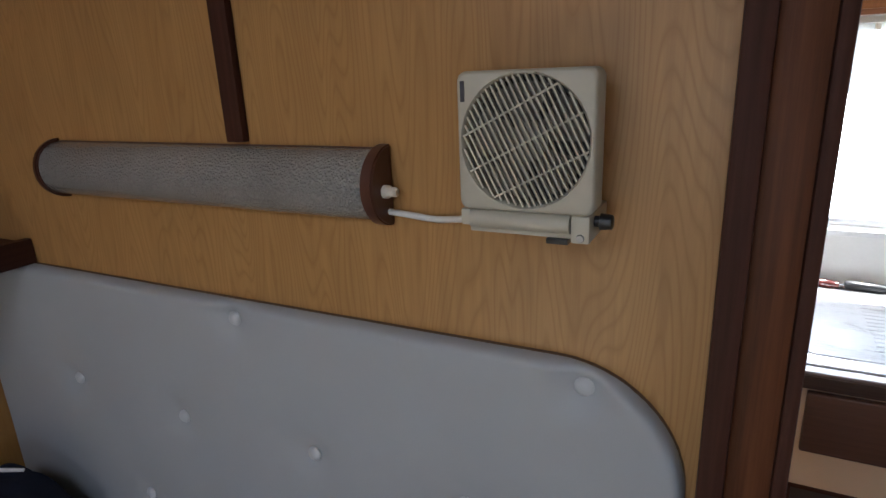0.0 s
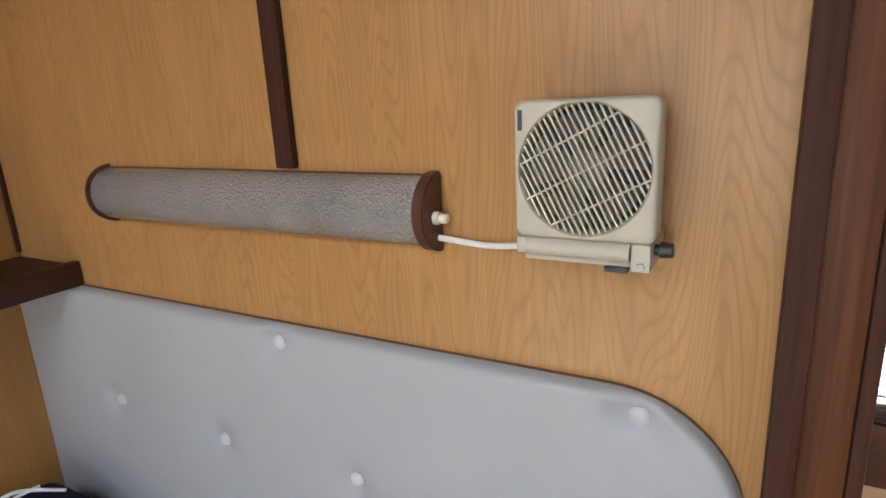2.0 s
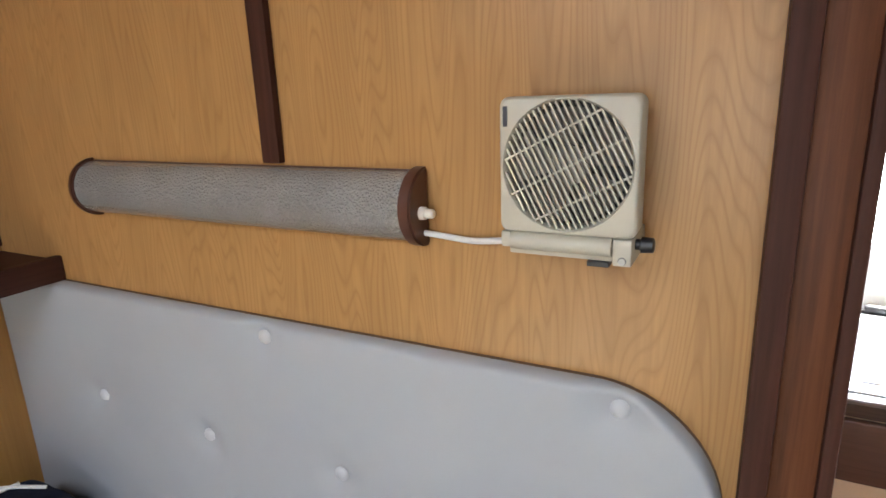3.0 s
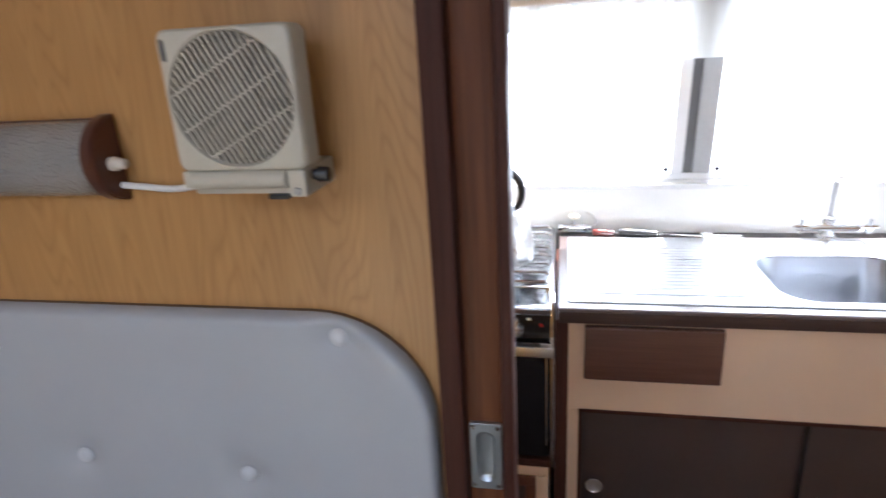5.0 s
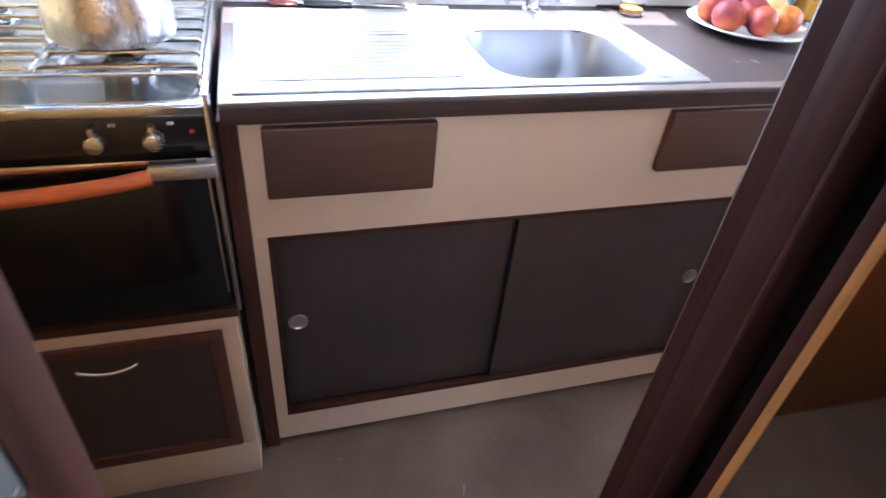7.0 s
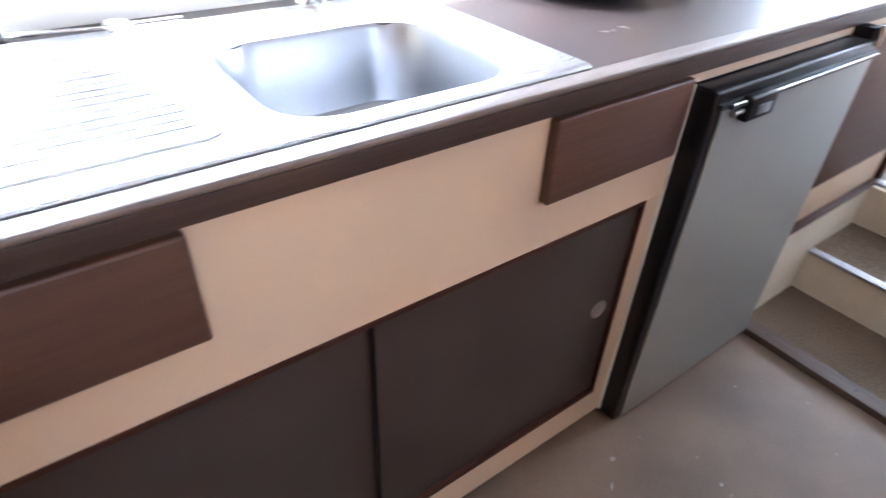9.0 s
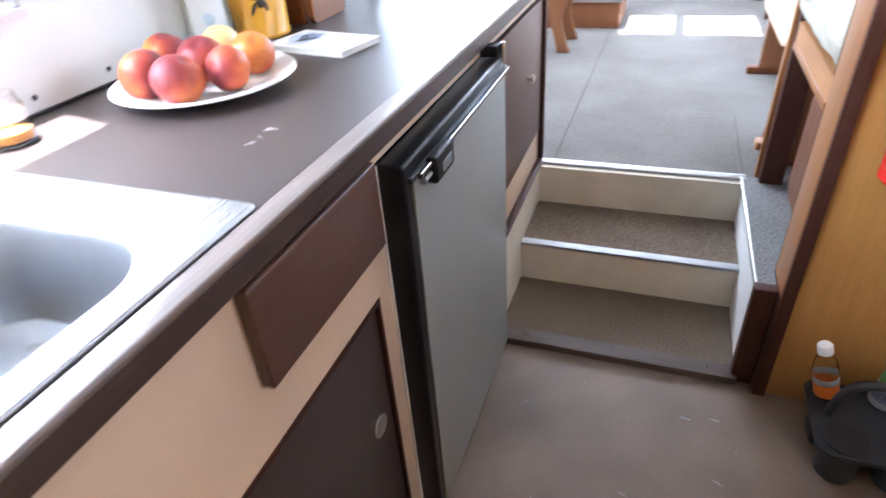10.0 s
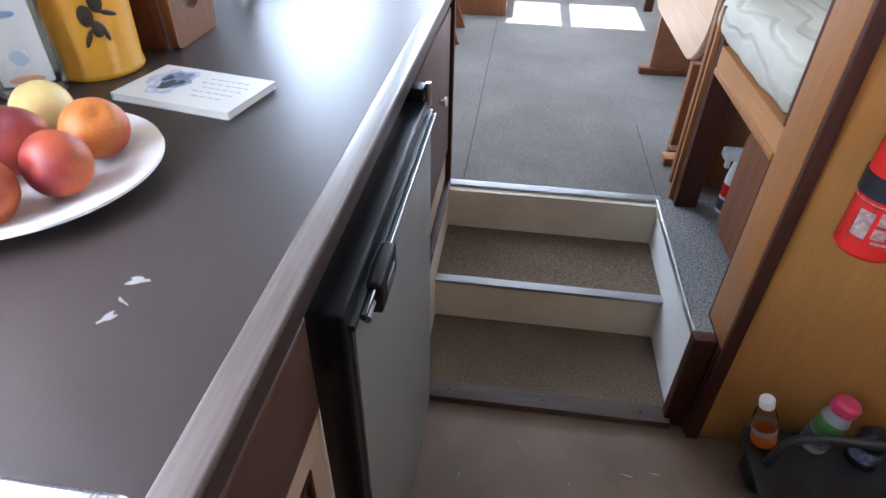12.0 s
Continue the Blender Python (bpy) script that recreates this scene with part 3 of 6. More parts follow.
attach("meeting_stile", bar(0.298, 0.332, 1.086, 1.553, 0.004, 0.016), WINDOW_ALLOY, window)
attach("stile_groove", bar(0.332, 0.360, 1.086, 1.553, 0.012, 0.020), plain("grey_seal", (0.12, 0.12, 0.125), 0.5), window, "dark rubber seal")
attach("meeting_stile", bar(0.360, 0.412, 1.086, 1.553, 0.008, 0.02), STILE_ALLOY, window)
for x in (0.284, 0.426):
    attach("catch", block((x - 0.008, wy(1.1, -0.006), 1.094), (x + 0.008, wy(1.1, 0.006), 1.106), 0.002), BLACK_PLASTIC, window)
for x0, x1, d in ((WX0 + 0.02, 0.298, 0.010), (0.412, WX1 - 0.02, 0.014)):
    pane = attach("pane", bar(x0, x1, 1.086, 1.553, d, d + 0.003), GLASS, window)
    pane.visible_shadow = False

structure("pelmet", block((-0.57, 0.40, 1.588), (1.7, 0.425, 1.95), 0.004), TEAK_X, "red-brown wooden pelmet over the galley window", "pelmet")
structure("pelmet_strip", block((-0.57, 0.392, 1.600), (1.7, 0.3995, 1.618), 0.003), PINE, "pale wooden strip on the pelmet", "trim")
rail = thing("curtain_rail", "white curtain rail with gliders under the pelmet", "curtain rail", place=(0.3, 0.45, 1.572))
attach("track", block((-0.55, 0.445, 1.572), (1.6, 0.465, 1.586), 0.002), WHITE, rail)
for i in range(10):
    x = 0.12 + 0.035 * i + 0.012 * math.sin(i * 2.3)
    attach("glider", block((x, 0.448, 1.556), (x + 0.010, 0.462, 1.5725), 0.002), WHITE, rail)
structure("window_blind", block((0.02, 0.470, 1.415), (1.14, 0.4712, 1.571)), NET, "thin white blind drawn up over the window", "blind")
curtain = []
for i in range(61):
    x = -0.55 + 0.55 * i / 60
    curtain.append((x, 0.466 + 0.012 * math.sin(i * 1.15) + 0.004 * math.sin(i * 0.4)))
outline = curtain + [(x, y + 0.004) for x, y in curtain[::-1]]
tagged(solid("curtain", prism(outline, 1.505, 1.571, "z"), NET), "bunched pale curtain drawn up at the window", "curtain")

# stairs
structure("stair_landing", block((1.795, -0.676, -0.03), (2.06, -0.018, 0.0)), TREAD, "brown carpeted landing at the foot of the steps", "step")
structure("stair_sill", block((1.742, -0.672, -0.019), (1.797, -0.022, 0.004), 0.003), wood("grey_worn_sill", (0.060, 0.042, 0.034), (0.115, 0.085, 0.070), "y", 36.0, 0.55, gloss=0.25), "worn wooden sill with screw heads", "step")
for y in (-0.10, -0.35, -0.60):
    tagged(solid("screw", lathe([(0.005, 0), (0.004, 0.0015)], (1.77, y, 0.004), 10), BLACK_PLASTIC), "dark screw head in the wooden sill", "screw")
structure("stair_riser_1", block((2.055, -0.676, 0.0), (2.075, -0.018, 0.136)), CREAM, "cream-painted riser, scuffed", "step")
structure("stair_tread_1", block((2.058, -0.676, 0.125), (2.345, -0.018, 0.142)), TREAD, "brown carpeted tread", "step")
structure("stair_riser_2", block((2.335, -0.676, 0.142), (2.372, -0.018, 0.279)), CREAM, "cream-painted riser, scuffed", "step")


def nosing(x, z):
    bm = merged(block((x - 0.004, -0.676, z - 0.008), (x + 0.026, -0.018, z + 0.003), 0.002), *[block((x + 0.002 + 0.006 * k, -0.675, z + 0.0031), (x + 0.005 + 0.006 * k, -0.019, z + 0.0046)) for k in range(4)])
    return bm


structure("stair_nosing_1", nosing(2.052, 0.142), NOSING, "ribbed aluminium stair nosing", "step")
structure("stair_nosing_2", nosing(2.358, SAL), NOSING, "ribbed aluminium stair nosing", "step")
structure("stair_side_left", block((1.745, -0.018, 0), (2.40, 0.0, 0.280)), CREAM, "cream-painted side of the steps", "wall")
structure("stair_side_cap", block((1.745, -0.022, 0.280), (2.40, 0.0, 0.291), 0.002), MAHOGANY_X, "thin dark cap along the step side", "trim")
structure("stair_side_right", block((1.79, -0.69, 0), (2.37, -0.668, 0.281)), WHITE, "white-painted side of the steps", "wall")
structure("step_box_end", block((1.758, -0.7095, -0.02), (1.79, -0.658, 0.290), 0.003), MAHOGANY, "dark wooden end board at the steps", "trim")
structure("step_box_top", merged(block((1.7905, -0.709, 0.272), (2.372, -0.667, 0.288)), block((1.86, -1.3, 0.272), (2.372, -0.709, 0.2875))), CARPET_DARK, "flecked grey carpet on the step ledge", "step")
structure("step_box_edge", block((1.7905, -0.667, 0.270), (2.372, -0.6605, 0.291), 0.0015), ALUMINIUM, "aluminium edging on the step ledge", "trim")

# bunk front beside the steps
structure("bunk_stile_foot", block((1.736, -0.738, -0.02), (1.7575, -0.7098, 0.289), 0.002), MAHOGANY, "dark wooden foot of the bunk stile", "trim")
structure("bunk_stile", block((1.736, -0.738, 0.2895), (1.850, -0.710, 1.95), 0.003), PINE, "golden wooden stile of the bunk front", "trim")
structure("bunk_stile_edge", block((1.722, -0.740, -0.02), (1.7355, -0.7105, 1.95), 0.003), MAHOGANY, "dark wooden edge of the divider", "trim")
structure("bunk_front", block((1.8505, -0.735, 0.722), (2.332, -0.7105, 0.775)), VENEER_H, "oak-veneered bunk front panel", "panel")
structure("bunk_front_lip", block((1.8505, -0.737, 0.704), (2.332, -0.707, 0.7215), 0.003), PINE, "pale wooden lip over the opening", "trim")
structure("bunk_opening_edge", block((1.8505, -0.7345, 0.2885), (1.860, -0.7115, 0.7035), 0.002), MAHOGANY, "dark edge of the locker opening", "trim")
structure("bunk_post", block((2.3325, -0.775, 0.2885), (2.372, -0.710, 0.80), 0.003), MAHOGANY, "dark wooden bunk post", "trim")
structure("bunk_post_edge", block((2.3725, -0.760, 0.2885), (2.388, -0.700, 0.86), 0.003), PINE, "golden edging on the bunk post", "trim")
structure("bunk_base", merged(block((1.76, -1.6, 0.742), (2.48, -0.7355, 0.772)), block((1.76, -1.6, 0.2), (2.48, -1.15, 0.742))), SAPELE, "wooden bunk base with a shadowed locker", "bunk")
structure("bunk_rail", block((1.8505, -0.734, 0.7755), (1.866, -0.7115, 1.95), 0.003), MAHOGANY, "dark wooden edge beside the cushion", "trim")
structure("bunk_lining", block((1.8505, -1.6, 0.7725), (1.872, -0.735, 1.95)), WHITE, "white lining on the bunk side of the divider", "wall")
structure("bunk_end_board", block((2.475, -1.4, 0.2875), (2.50, -0.72, 1.30), 0.004), TEAK, "reddish wooden board at the end of the bunk", "panel")
structure("bunk_foot_board", block((2.600, -0.98, 0.2875), (2.632, -0.765, 1.00), 0.004), TEAK, "reddish wooden end panel with a small foot", "panel")
structure("bunk_foot_block", block((2.590, -0.985, 0.2875), (2.642, -0.718, 0.315), 0.004), PINE, "small wooden foot under the end panel", "trim")

# cabin trims
structure("wall_batten", block((-0.719, BH - 0.012, 1.434), (-0.690, BH, 1.95), 0.003), MAHOGANY, "dark wooden batten on the bulkhead", "trim")


# ---------------------------------------------------------------- sleeping cabin


def sliding_door():
    t = thing("sliding_door", "red-brown sliding door standing open in its frame", "door", place=(-0.10, -0.715, -0.02))
    attach("panel", block((-0.1185, -0.733, -0.018), (-0.080, -0.7155, 1.79), 0.001), SAPELE, t)
    attach("core", block((-0.1249, -0.7148, -0.018), (-0.072, -0.697, 1.799)), SAPELE, t)
    attach("stile", block((-0.0795, -0.739, -0.018), (-0.067, -0.700, 1.79), 0.003), MAHOGANY, t, "dark edge strip")
    pull = attach("flush_pull", loft([[(x, y, z) for x, z in ring_points(-0.0985, 1.052, w, h, r, 5)] for y, w, h, r in (
        (-0.7332, 0.035, 0.086, 0.003), (-0.7375, 0.035, 0.086, 0.003), (-0.7380, 0.034, 0.085, 0.003), (-0.7380, 0.021, 0.066, 0.010), (-0.7345, 0.015, 0.058, 0.007), (-0.7340, 0.008, 0.05, 0.003))], True, True), PLATE_METAL, t, "bluish zinc flush pull")
    for sx in (-0.0135, 0.0135):
        for sz in (-0.038, 0.038):
            attach("screw", lathe([(0.0026, 0), (0.0020, 0.0012)], (-0.0985 + sx, -0.7381, 1.052 + sz), 10, Matrix.Rotation(math.pi / 2, 4, "X")), CHROME, pull)


sliding_door()


def headboard():
    t = thing("headboard", "white buttoned vinyl headboard fixed to the bulkhead", "headboard", place=(-0.78, -0.75, 0.55))
    x0, x1, z0, z1, r = -1.423, -0.153, 0.55, 1.214, 0.135
    buttons = [(-0.258, 1.187), (-0.752, 1.187), (-0.900, 0.991), (-0.636, 0.996), (-1.165, 1.005), (-0.40, 0.99), (-0.28, 0.80), (-0.52, 0.80), (-0.77, 0.80), (-1.03, 0.80)]
    outline = [(x0, z0), (x1, z0)]
    for i in range(13):
        a = math.pi / 2 * i / 12
        outline.append((x1 - r + r * math.cos(a), z1 - r + r * math.sin(a)))
    outline.append((x0, z1))
    bm = bmesh.new()
    rim = [0.018, 0.013, 0.009, 0.006, 0.0035, 0.0018, 0.0006, 0.0]
    zs = [z0 + (z1 - 0.022 - z0) * j / 52 for j in range(53)] + [z1 - q for q in rim]
    us = [i / 100 for i in range(101)]
    rows = []
    for z in zs:
        right = x1 if z < z1 - r else x1 - r + math.sqrt(max(0.0, r * r - (z - z1 + r) ** 2))
        row = []
        for x in [x0 + (right - 0.022 - x0) * u for u in us] + [right - q for q in rim]:
            edge = min(right - x, z1 - z)
            if x > x1 - r and z > z1 - r:
                edge = r - math.hypot(x - x1 + r, z - z1 + r)
            puff = 0.020 * math.sqrt(max(0.0, 1 - (1 - min(max(edge, 0.0) / 0.010, 1.0)) ** 2))
            dip = sum(0.015 * math.exp(-((x - bx) ** 2 + (z - bz) ** 2) / (2 * 0.018 ** 2)) for bx, bz in buttons)
            crease = 0.0020 * noise.noise(Vector((x * 7, z * 7, 3.1)))
            for bx, bz in buttons:
                d2 = math.hypot(x - bx, z - bz)
                if 0.008 < d2 < 0.075:
                    way = math.atan2(z - bz, x - bx)
                    crease += 0.0022 * math.exp(-((d2 - 0.024) / 0.020) ** 2) * max(0.0, math.sin(3 * way + 9 * bx + 5 * bz)) ** 3
            row.append(bm.verts.new((x, BH - 0.004 - puff + (dip + crease) * min(1, puff / 0.02), z)))
        rows.append(row)
    for a, b in zip(rows, rows[1:]):
        for i in range(len(a) - 1):
            bm.faces.new((a[i], a[i + 1], b[i + 1], b[i]))
    bmesh.ops.remove_doubles(bm, verts=bm.verts[:], dist=0.00001)
    attach("padding", bm, VINYL, t)
    attach("backing", prism([(x0, z0), (x1 + 0.0004, z0)] + [(p[0] + 0.0004, p[1] + 0.0006) for p in outline[2:]], BH - 0.005, BH, "y"), EDGE_LINE, t, "dark backing board edge")
    for bx, bz in buttons:
        attach("button", lathe([(0.0, 0.0), (0.0105, 0.0), (0.0110, 0.002), (0.0085, 0.0052), (0.004, 0.0068), (0.0, 0.0072)], (bx, BH - 0.0110, bz), 18, Matrix.Rotation(math.pi / 2, 4, "X"), False, False), VINYL_BUTTON, t)


headboard()


def strip_lamp():
    t = thing("strip_lamp", "half-round strip lamp with a pebbled grey cover, switched off", "lamp", place=(-0.79, BH, 1.39))
    x0, x1, zc, r = -1.083, -0.499, 1.3885, 0.041
    half = [(BH - 0.004 - 0.038 * math.cos(a), zc + r * math.sin(a)) for a in [(-0.5 + i / 20) * math.pi for i in range(21)]]
    attach("cover", prism(half, x0, x1, "x"), LAMP_COVER, t)
    cap = [(BH - 0.001 - 0.045 * math.cos(a), zc + (r + 0.005) * math.sin(a)) for a in [(-0.5 + i / 20) * math.pi for i in range(21)]]
    attach("end_cap", prism(cap, x0 - 0.010, x0, "x", 0.002), LAMP_CAP, t, "brown end cap")
    attach("end_cap", prism(cap, x1, x1 + 0.016, "x", 0.002), LAMP_CAP, t, "brown end cap")
    attach("back_plate", block((x0, BH - 0.004, zc + r - 0.001), (x1, BH, zc + r + 0.0012), 0.0005), LAMP_CAP, t, "thin brown back plate")
    side = Matrix.Rotation(math.pi / 2, 4, "Y")
    attach("switch", lathe([(0.0075, 0), (0.0075, 0.006), (0.0055, 0.008), (0.0055, 0.015), (0.004, 0.017)], (x1 + 0.016, BH - 0.020, zc - 0.004), 16, side), IVORY, t, "ivory push switch")


strip_lamp()
tagged(solid("cable", tube(smooth_path([(-0.484, BH - 0.012, 1.360), (-0.462, BH - 0.008, 1.357), (-0.43, BH - 0.007, 1.354), (-0.40, BH - 0.016, 1.358), (-0.366, BH - 0.036, 1.367)]), 0.0036), CLOTH_WHITE), "white flex between strip lamp and fan", "cable")


def wall_fan():
    t = thing("wall_fan", "aged cream square fan mounted on the bulkhead", "fan", place=(-0.31, BH, 1.36))
    cx, cz, w, h = -0.3045, 1.4465, 0.126, 0.124
    yf, yb = -0.787, -0.757
    R = 0.0575
    n = 8
    outer = [[(x, y, z) for x, z in ring_points(cx, cz, ww, hh, 0.009, n, 9)] for y, ww, hh in ((yb, w, h), (yf + 0.004, w, h), (yf + 0.001, w - 0.003, h - 0.003), (yf, w - 0.006, h - 0.006))]

    def circle(y, r):
        ref = ring_points(0, 0, 2, 2, 0.143, n, 9)
        return [(cx + r * math.cos(math.atan2(b, a)), y, cz + 0.001 + r * math.sin(math.atan2(b, a))) for a, b in ref]

    attach("body", loft(outer + [circle(yf, R + 0.002), circle(yf + 0.003, R), circle(yb - 0.004, R)], True, False), FAN_CREAM, t)
    # Dark disc paints the shade seen between the grille bars.
    attach("duct", prism([(cx + (R - 0.0006) * math.cos(i * math.pi / 20), cz + 0.001 + (R - 0.0006) * math.sin(i * math.pi / 20)) for i in range(40)], yb - 0.006, yb - 0.003, "y"), FAN_SHADE, t, "near-black disc giving the shade behind the grille")
    for k in range(5):
        a0 = 2 * math.pi * k / 5
        bm = bmesh.new()
        pts = []
        for i in range(7):
            a = a0 + 0.95 * i / 6
            pts.append((a, 0.016, 0.052))
        vs = [(bm.verts.new((cx + r0 * math.cos(a), yb - 0.009 - 0.006 * (a - a0), cz + r0 * math.sin(a))), bm.verts.new((cx + r1 * math.cos(a), yb - 0.009 - 0.008 * (a - a0), cz + r1 * math.sin(a)))) for a, r0, r1 in pts]
        for p, q in zip(vs, vs[1:]):
            bm.faces.new((p[0], p[1], q[1], q[0]))
        bmesh.ops.solidify(bm, geom=bm.faces[:], thickness=0.0012)
        attach("blade", bm, FAN_BLADE, t, "grey fan blade")
    attach("hub", lathe([(0.019, 0), (0.018, 0.008), (0.0, 0.0085)], (cx, yb - 0.007, cz), 20, Matrix.Rotation(math.pi / 2, 4, "X"), True, False), FAN_BLADE, t)
    tilt = Matrix.Translation((cx, yf + 0.003, cz + 0.001)) @ Matrix.Rotation(radians(-27), 4, "Y")
    for i in range(21):
        d = -0.0540 + 0.0054 * i
        s = math.sqrt(max(0, R * R - d * d))
        bm = block((d - 0.0009, -0.001, -s), (d + 0.0009, 0.0032, s))
        attach("grille_bar", moved(bm, tilt), FAN_CREAM, t)
    for d in (-0.032, -0.001, 0.030):
        s = math.sqrt(R * R - d * d)
        attach("cross_bar", moved(block((-s, -0.0022, d - 0.0009), (s, -0.0008, d + 0.0009)), tilt), FAN_CREAM, t)
    # hinge base, knob, switch and screw
    base = attach("base", merged(block((cx - 0.056, -0.780, 1.3615), (cx + 0.056, BH, 1.379), 0.003), block((cx + 0.043, -0.788, 1.360), (cx + 0.060, BH, 1.385), 0.003), block((cx - 0.062, -0.787, 1.369), (cx - 0.052, BH, 1.385), 0.003)), FAN_CREAM, t)
    attach("hinge", rod((cx - 0.0515, -0.784, 1.3765), (cx + 0.0425, -0.784, 1.3765), 0.0085, 20), FAN_CREAM, t)
    attach("neck", block((cx - 0.05, -0.775, 1.376), (cx + 0.05, -0.760, 1.390)), FAN_CREAM, t)
    side = Matrix.Rotation(math.pi / 2, 4, "Y")
    attach("knob", lathe([(0.005, 0), (0.005, 0.004), (0.0075, 0.005), (0.0068, 0.015), (0.005, 0.016)], (cx + 0.060, -0.768, 1.377), 16, side), BLACK_PLASTIC, t, "black tightening knob")
    attach("switch", block((cx + 0.020, -0.784, 1.357), (cx + 0.040, -0.768, 1.3618), 0.001), BLACK_PLASTIC, base, "black rocker switch")
    attach("screw", lathe([(0.0038, 0), (0.0032, 0.0015)], (cx + 0.052, -0.788, 1.3655), 12, Matrix.Rotation(math.pi / 2, 4, "X")), NOSING, base, "steel screw")
    # small dark badge: a plain bar
    attach("badge", block((cx - 0.0585, yf - 0.0006, cz + 0.036), (cx - 0.0545, yf + 0.0005, cz + 0.054)), PRINT, t, "small dark badge")


wall_fan()


def ledge():
    t = thing("hull_shelf", "dark wooden ledge along the hull side", "shelf", place=(-1.31, -1.6, 1.215))
    attach("board", block((-1.425, -2.9, 1.232), (-1.2455, BH - 0.001, 1.250)), MAHOGANY_Y, t)
    attach("fascia", block((-1.245, -2.9, 1.214), (-1.228, BH - 0.001, 1.259), 0.003), MAHOGANY_Y, t)


ledge()


def bed():
    t = thing("bed", "low bed against the buttoned headboard", "bed", place=(-0.78, -1.9, 0.0))
    attach("base", block((-1.395, -2.75, 0.0), (-0.20, -0.79, 0.36), 0.006), SAPELE, t)
    attach("mattress", block((-1.39, -2.74, 0.36), (-0.21, -0.785, 0.54), 0.04, 4), MATTRESS, t)


bed()


def jacket():
    """A heap of folded dark cloth lying at the head of the bed."""
    t = thing("jacket", "navy jacket with a white drawcord heaped on the bed", "jacket", place=(-1.18, -0.90, 0.54))
    bm = bmesh.new()
    n = 44
    rows = []
    for j in range(n + 1):
        row = []
        for i in range(n + 1):
            u, v = i / n * 2 - 1, j / n * 2 - 1
            x, y = -1.225 + 0.165 * u, -0.880 + 0.128 * v
            rim = max(0.0, 1 - max(abs(u), abs(v)) ** 6) * max(0.0, 1 - 0.35 * (u * u + v * v))
            h = 0.315 * rim ** 0.4 * (1.0 - 0.22 * max(0, u)) + 0.028 * noise.noise(Vector((x * 9, y * 9, 1.7))) * rim + 0.012 * noise.noise(Vector((x * 24, y * 24, 5.2))) * rim
            row.append(bm.verts.new((x, y, 0.541 + max(0, h))))
        rows.append(row)
    for j in range(n):
        for i in range(n):
            bm.faces.new((rows[j][i], rows[j][i + 1], rows[j + 1][i + 1], rows[j + 1][i]))
    attach("cloth", bm, NAVY, t)
    attach("cord", tube(smooth_path([(-1.35, -0.90, 0.835), (-1.32, -0.87, 0.852), (-1.28, -0.85, 0.858), (-1.24, -0.82, 0.850)]), 0.0035, 8), CLOTH_WHITE, t, "white drawcord")
    attach("cord", tube(smooth_path([(-1.30, -0.93, 0.835), (-1.295, -0.88, 0.855), (-1.285, -0.84, 0.858)]), 0.0035, 8), CLOTH_WHITE, t, "white drawcord")


jacket()


def wardrobe_mirror():
    t = thing("wardrobe_mirror", "tall mirror fixed to the wardrobe side", "mirror", place=(0.362, -1.0, 0.06))
    attach("mirror_glass", moved(block((0.0, -0.63, 0.06), (0.004, 0.0, 1.78)), Matrix.Translation((0.3575, -0.7685, 0)) @ Matrix.Rotation(radians(-1.0), 4, "Z")), MIRROR, t)
    attach("mirror_backing", block((0.3600, -1.40, 0.06), (0.3638, -0.7690, 1.78)), EDGE_LINE, t)
    attach("edge_strip", block((0.3570, -0.7682, 0.06), (0.3635, -0.7603, 1.78), 0.0012), PINE, t, "thin golden edge strip")


wardrobe_mirror()

# ---------------------------------------------------------------- stove and kettle


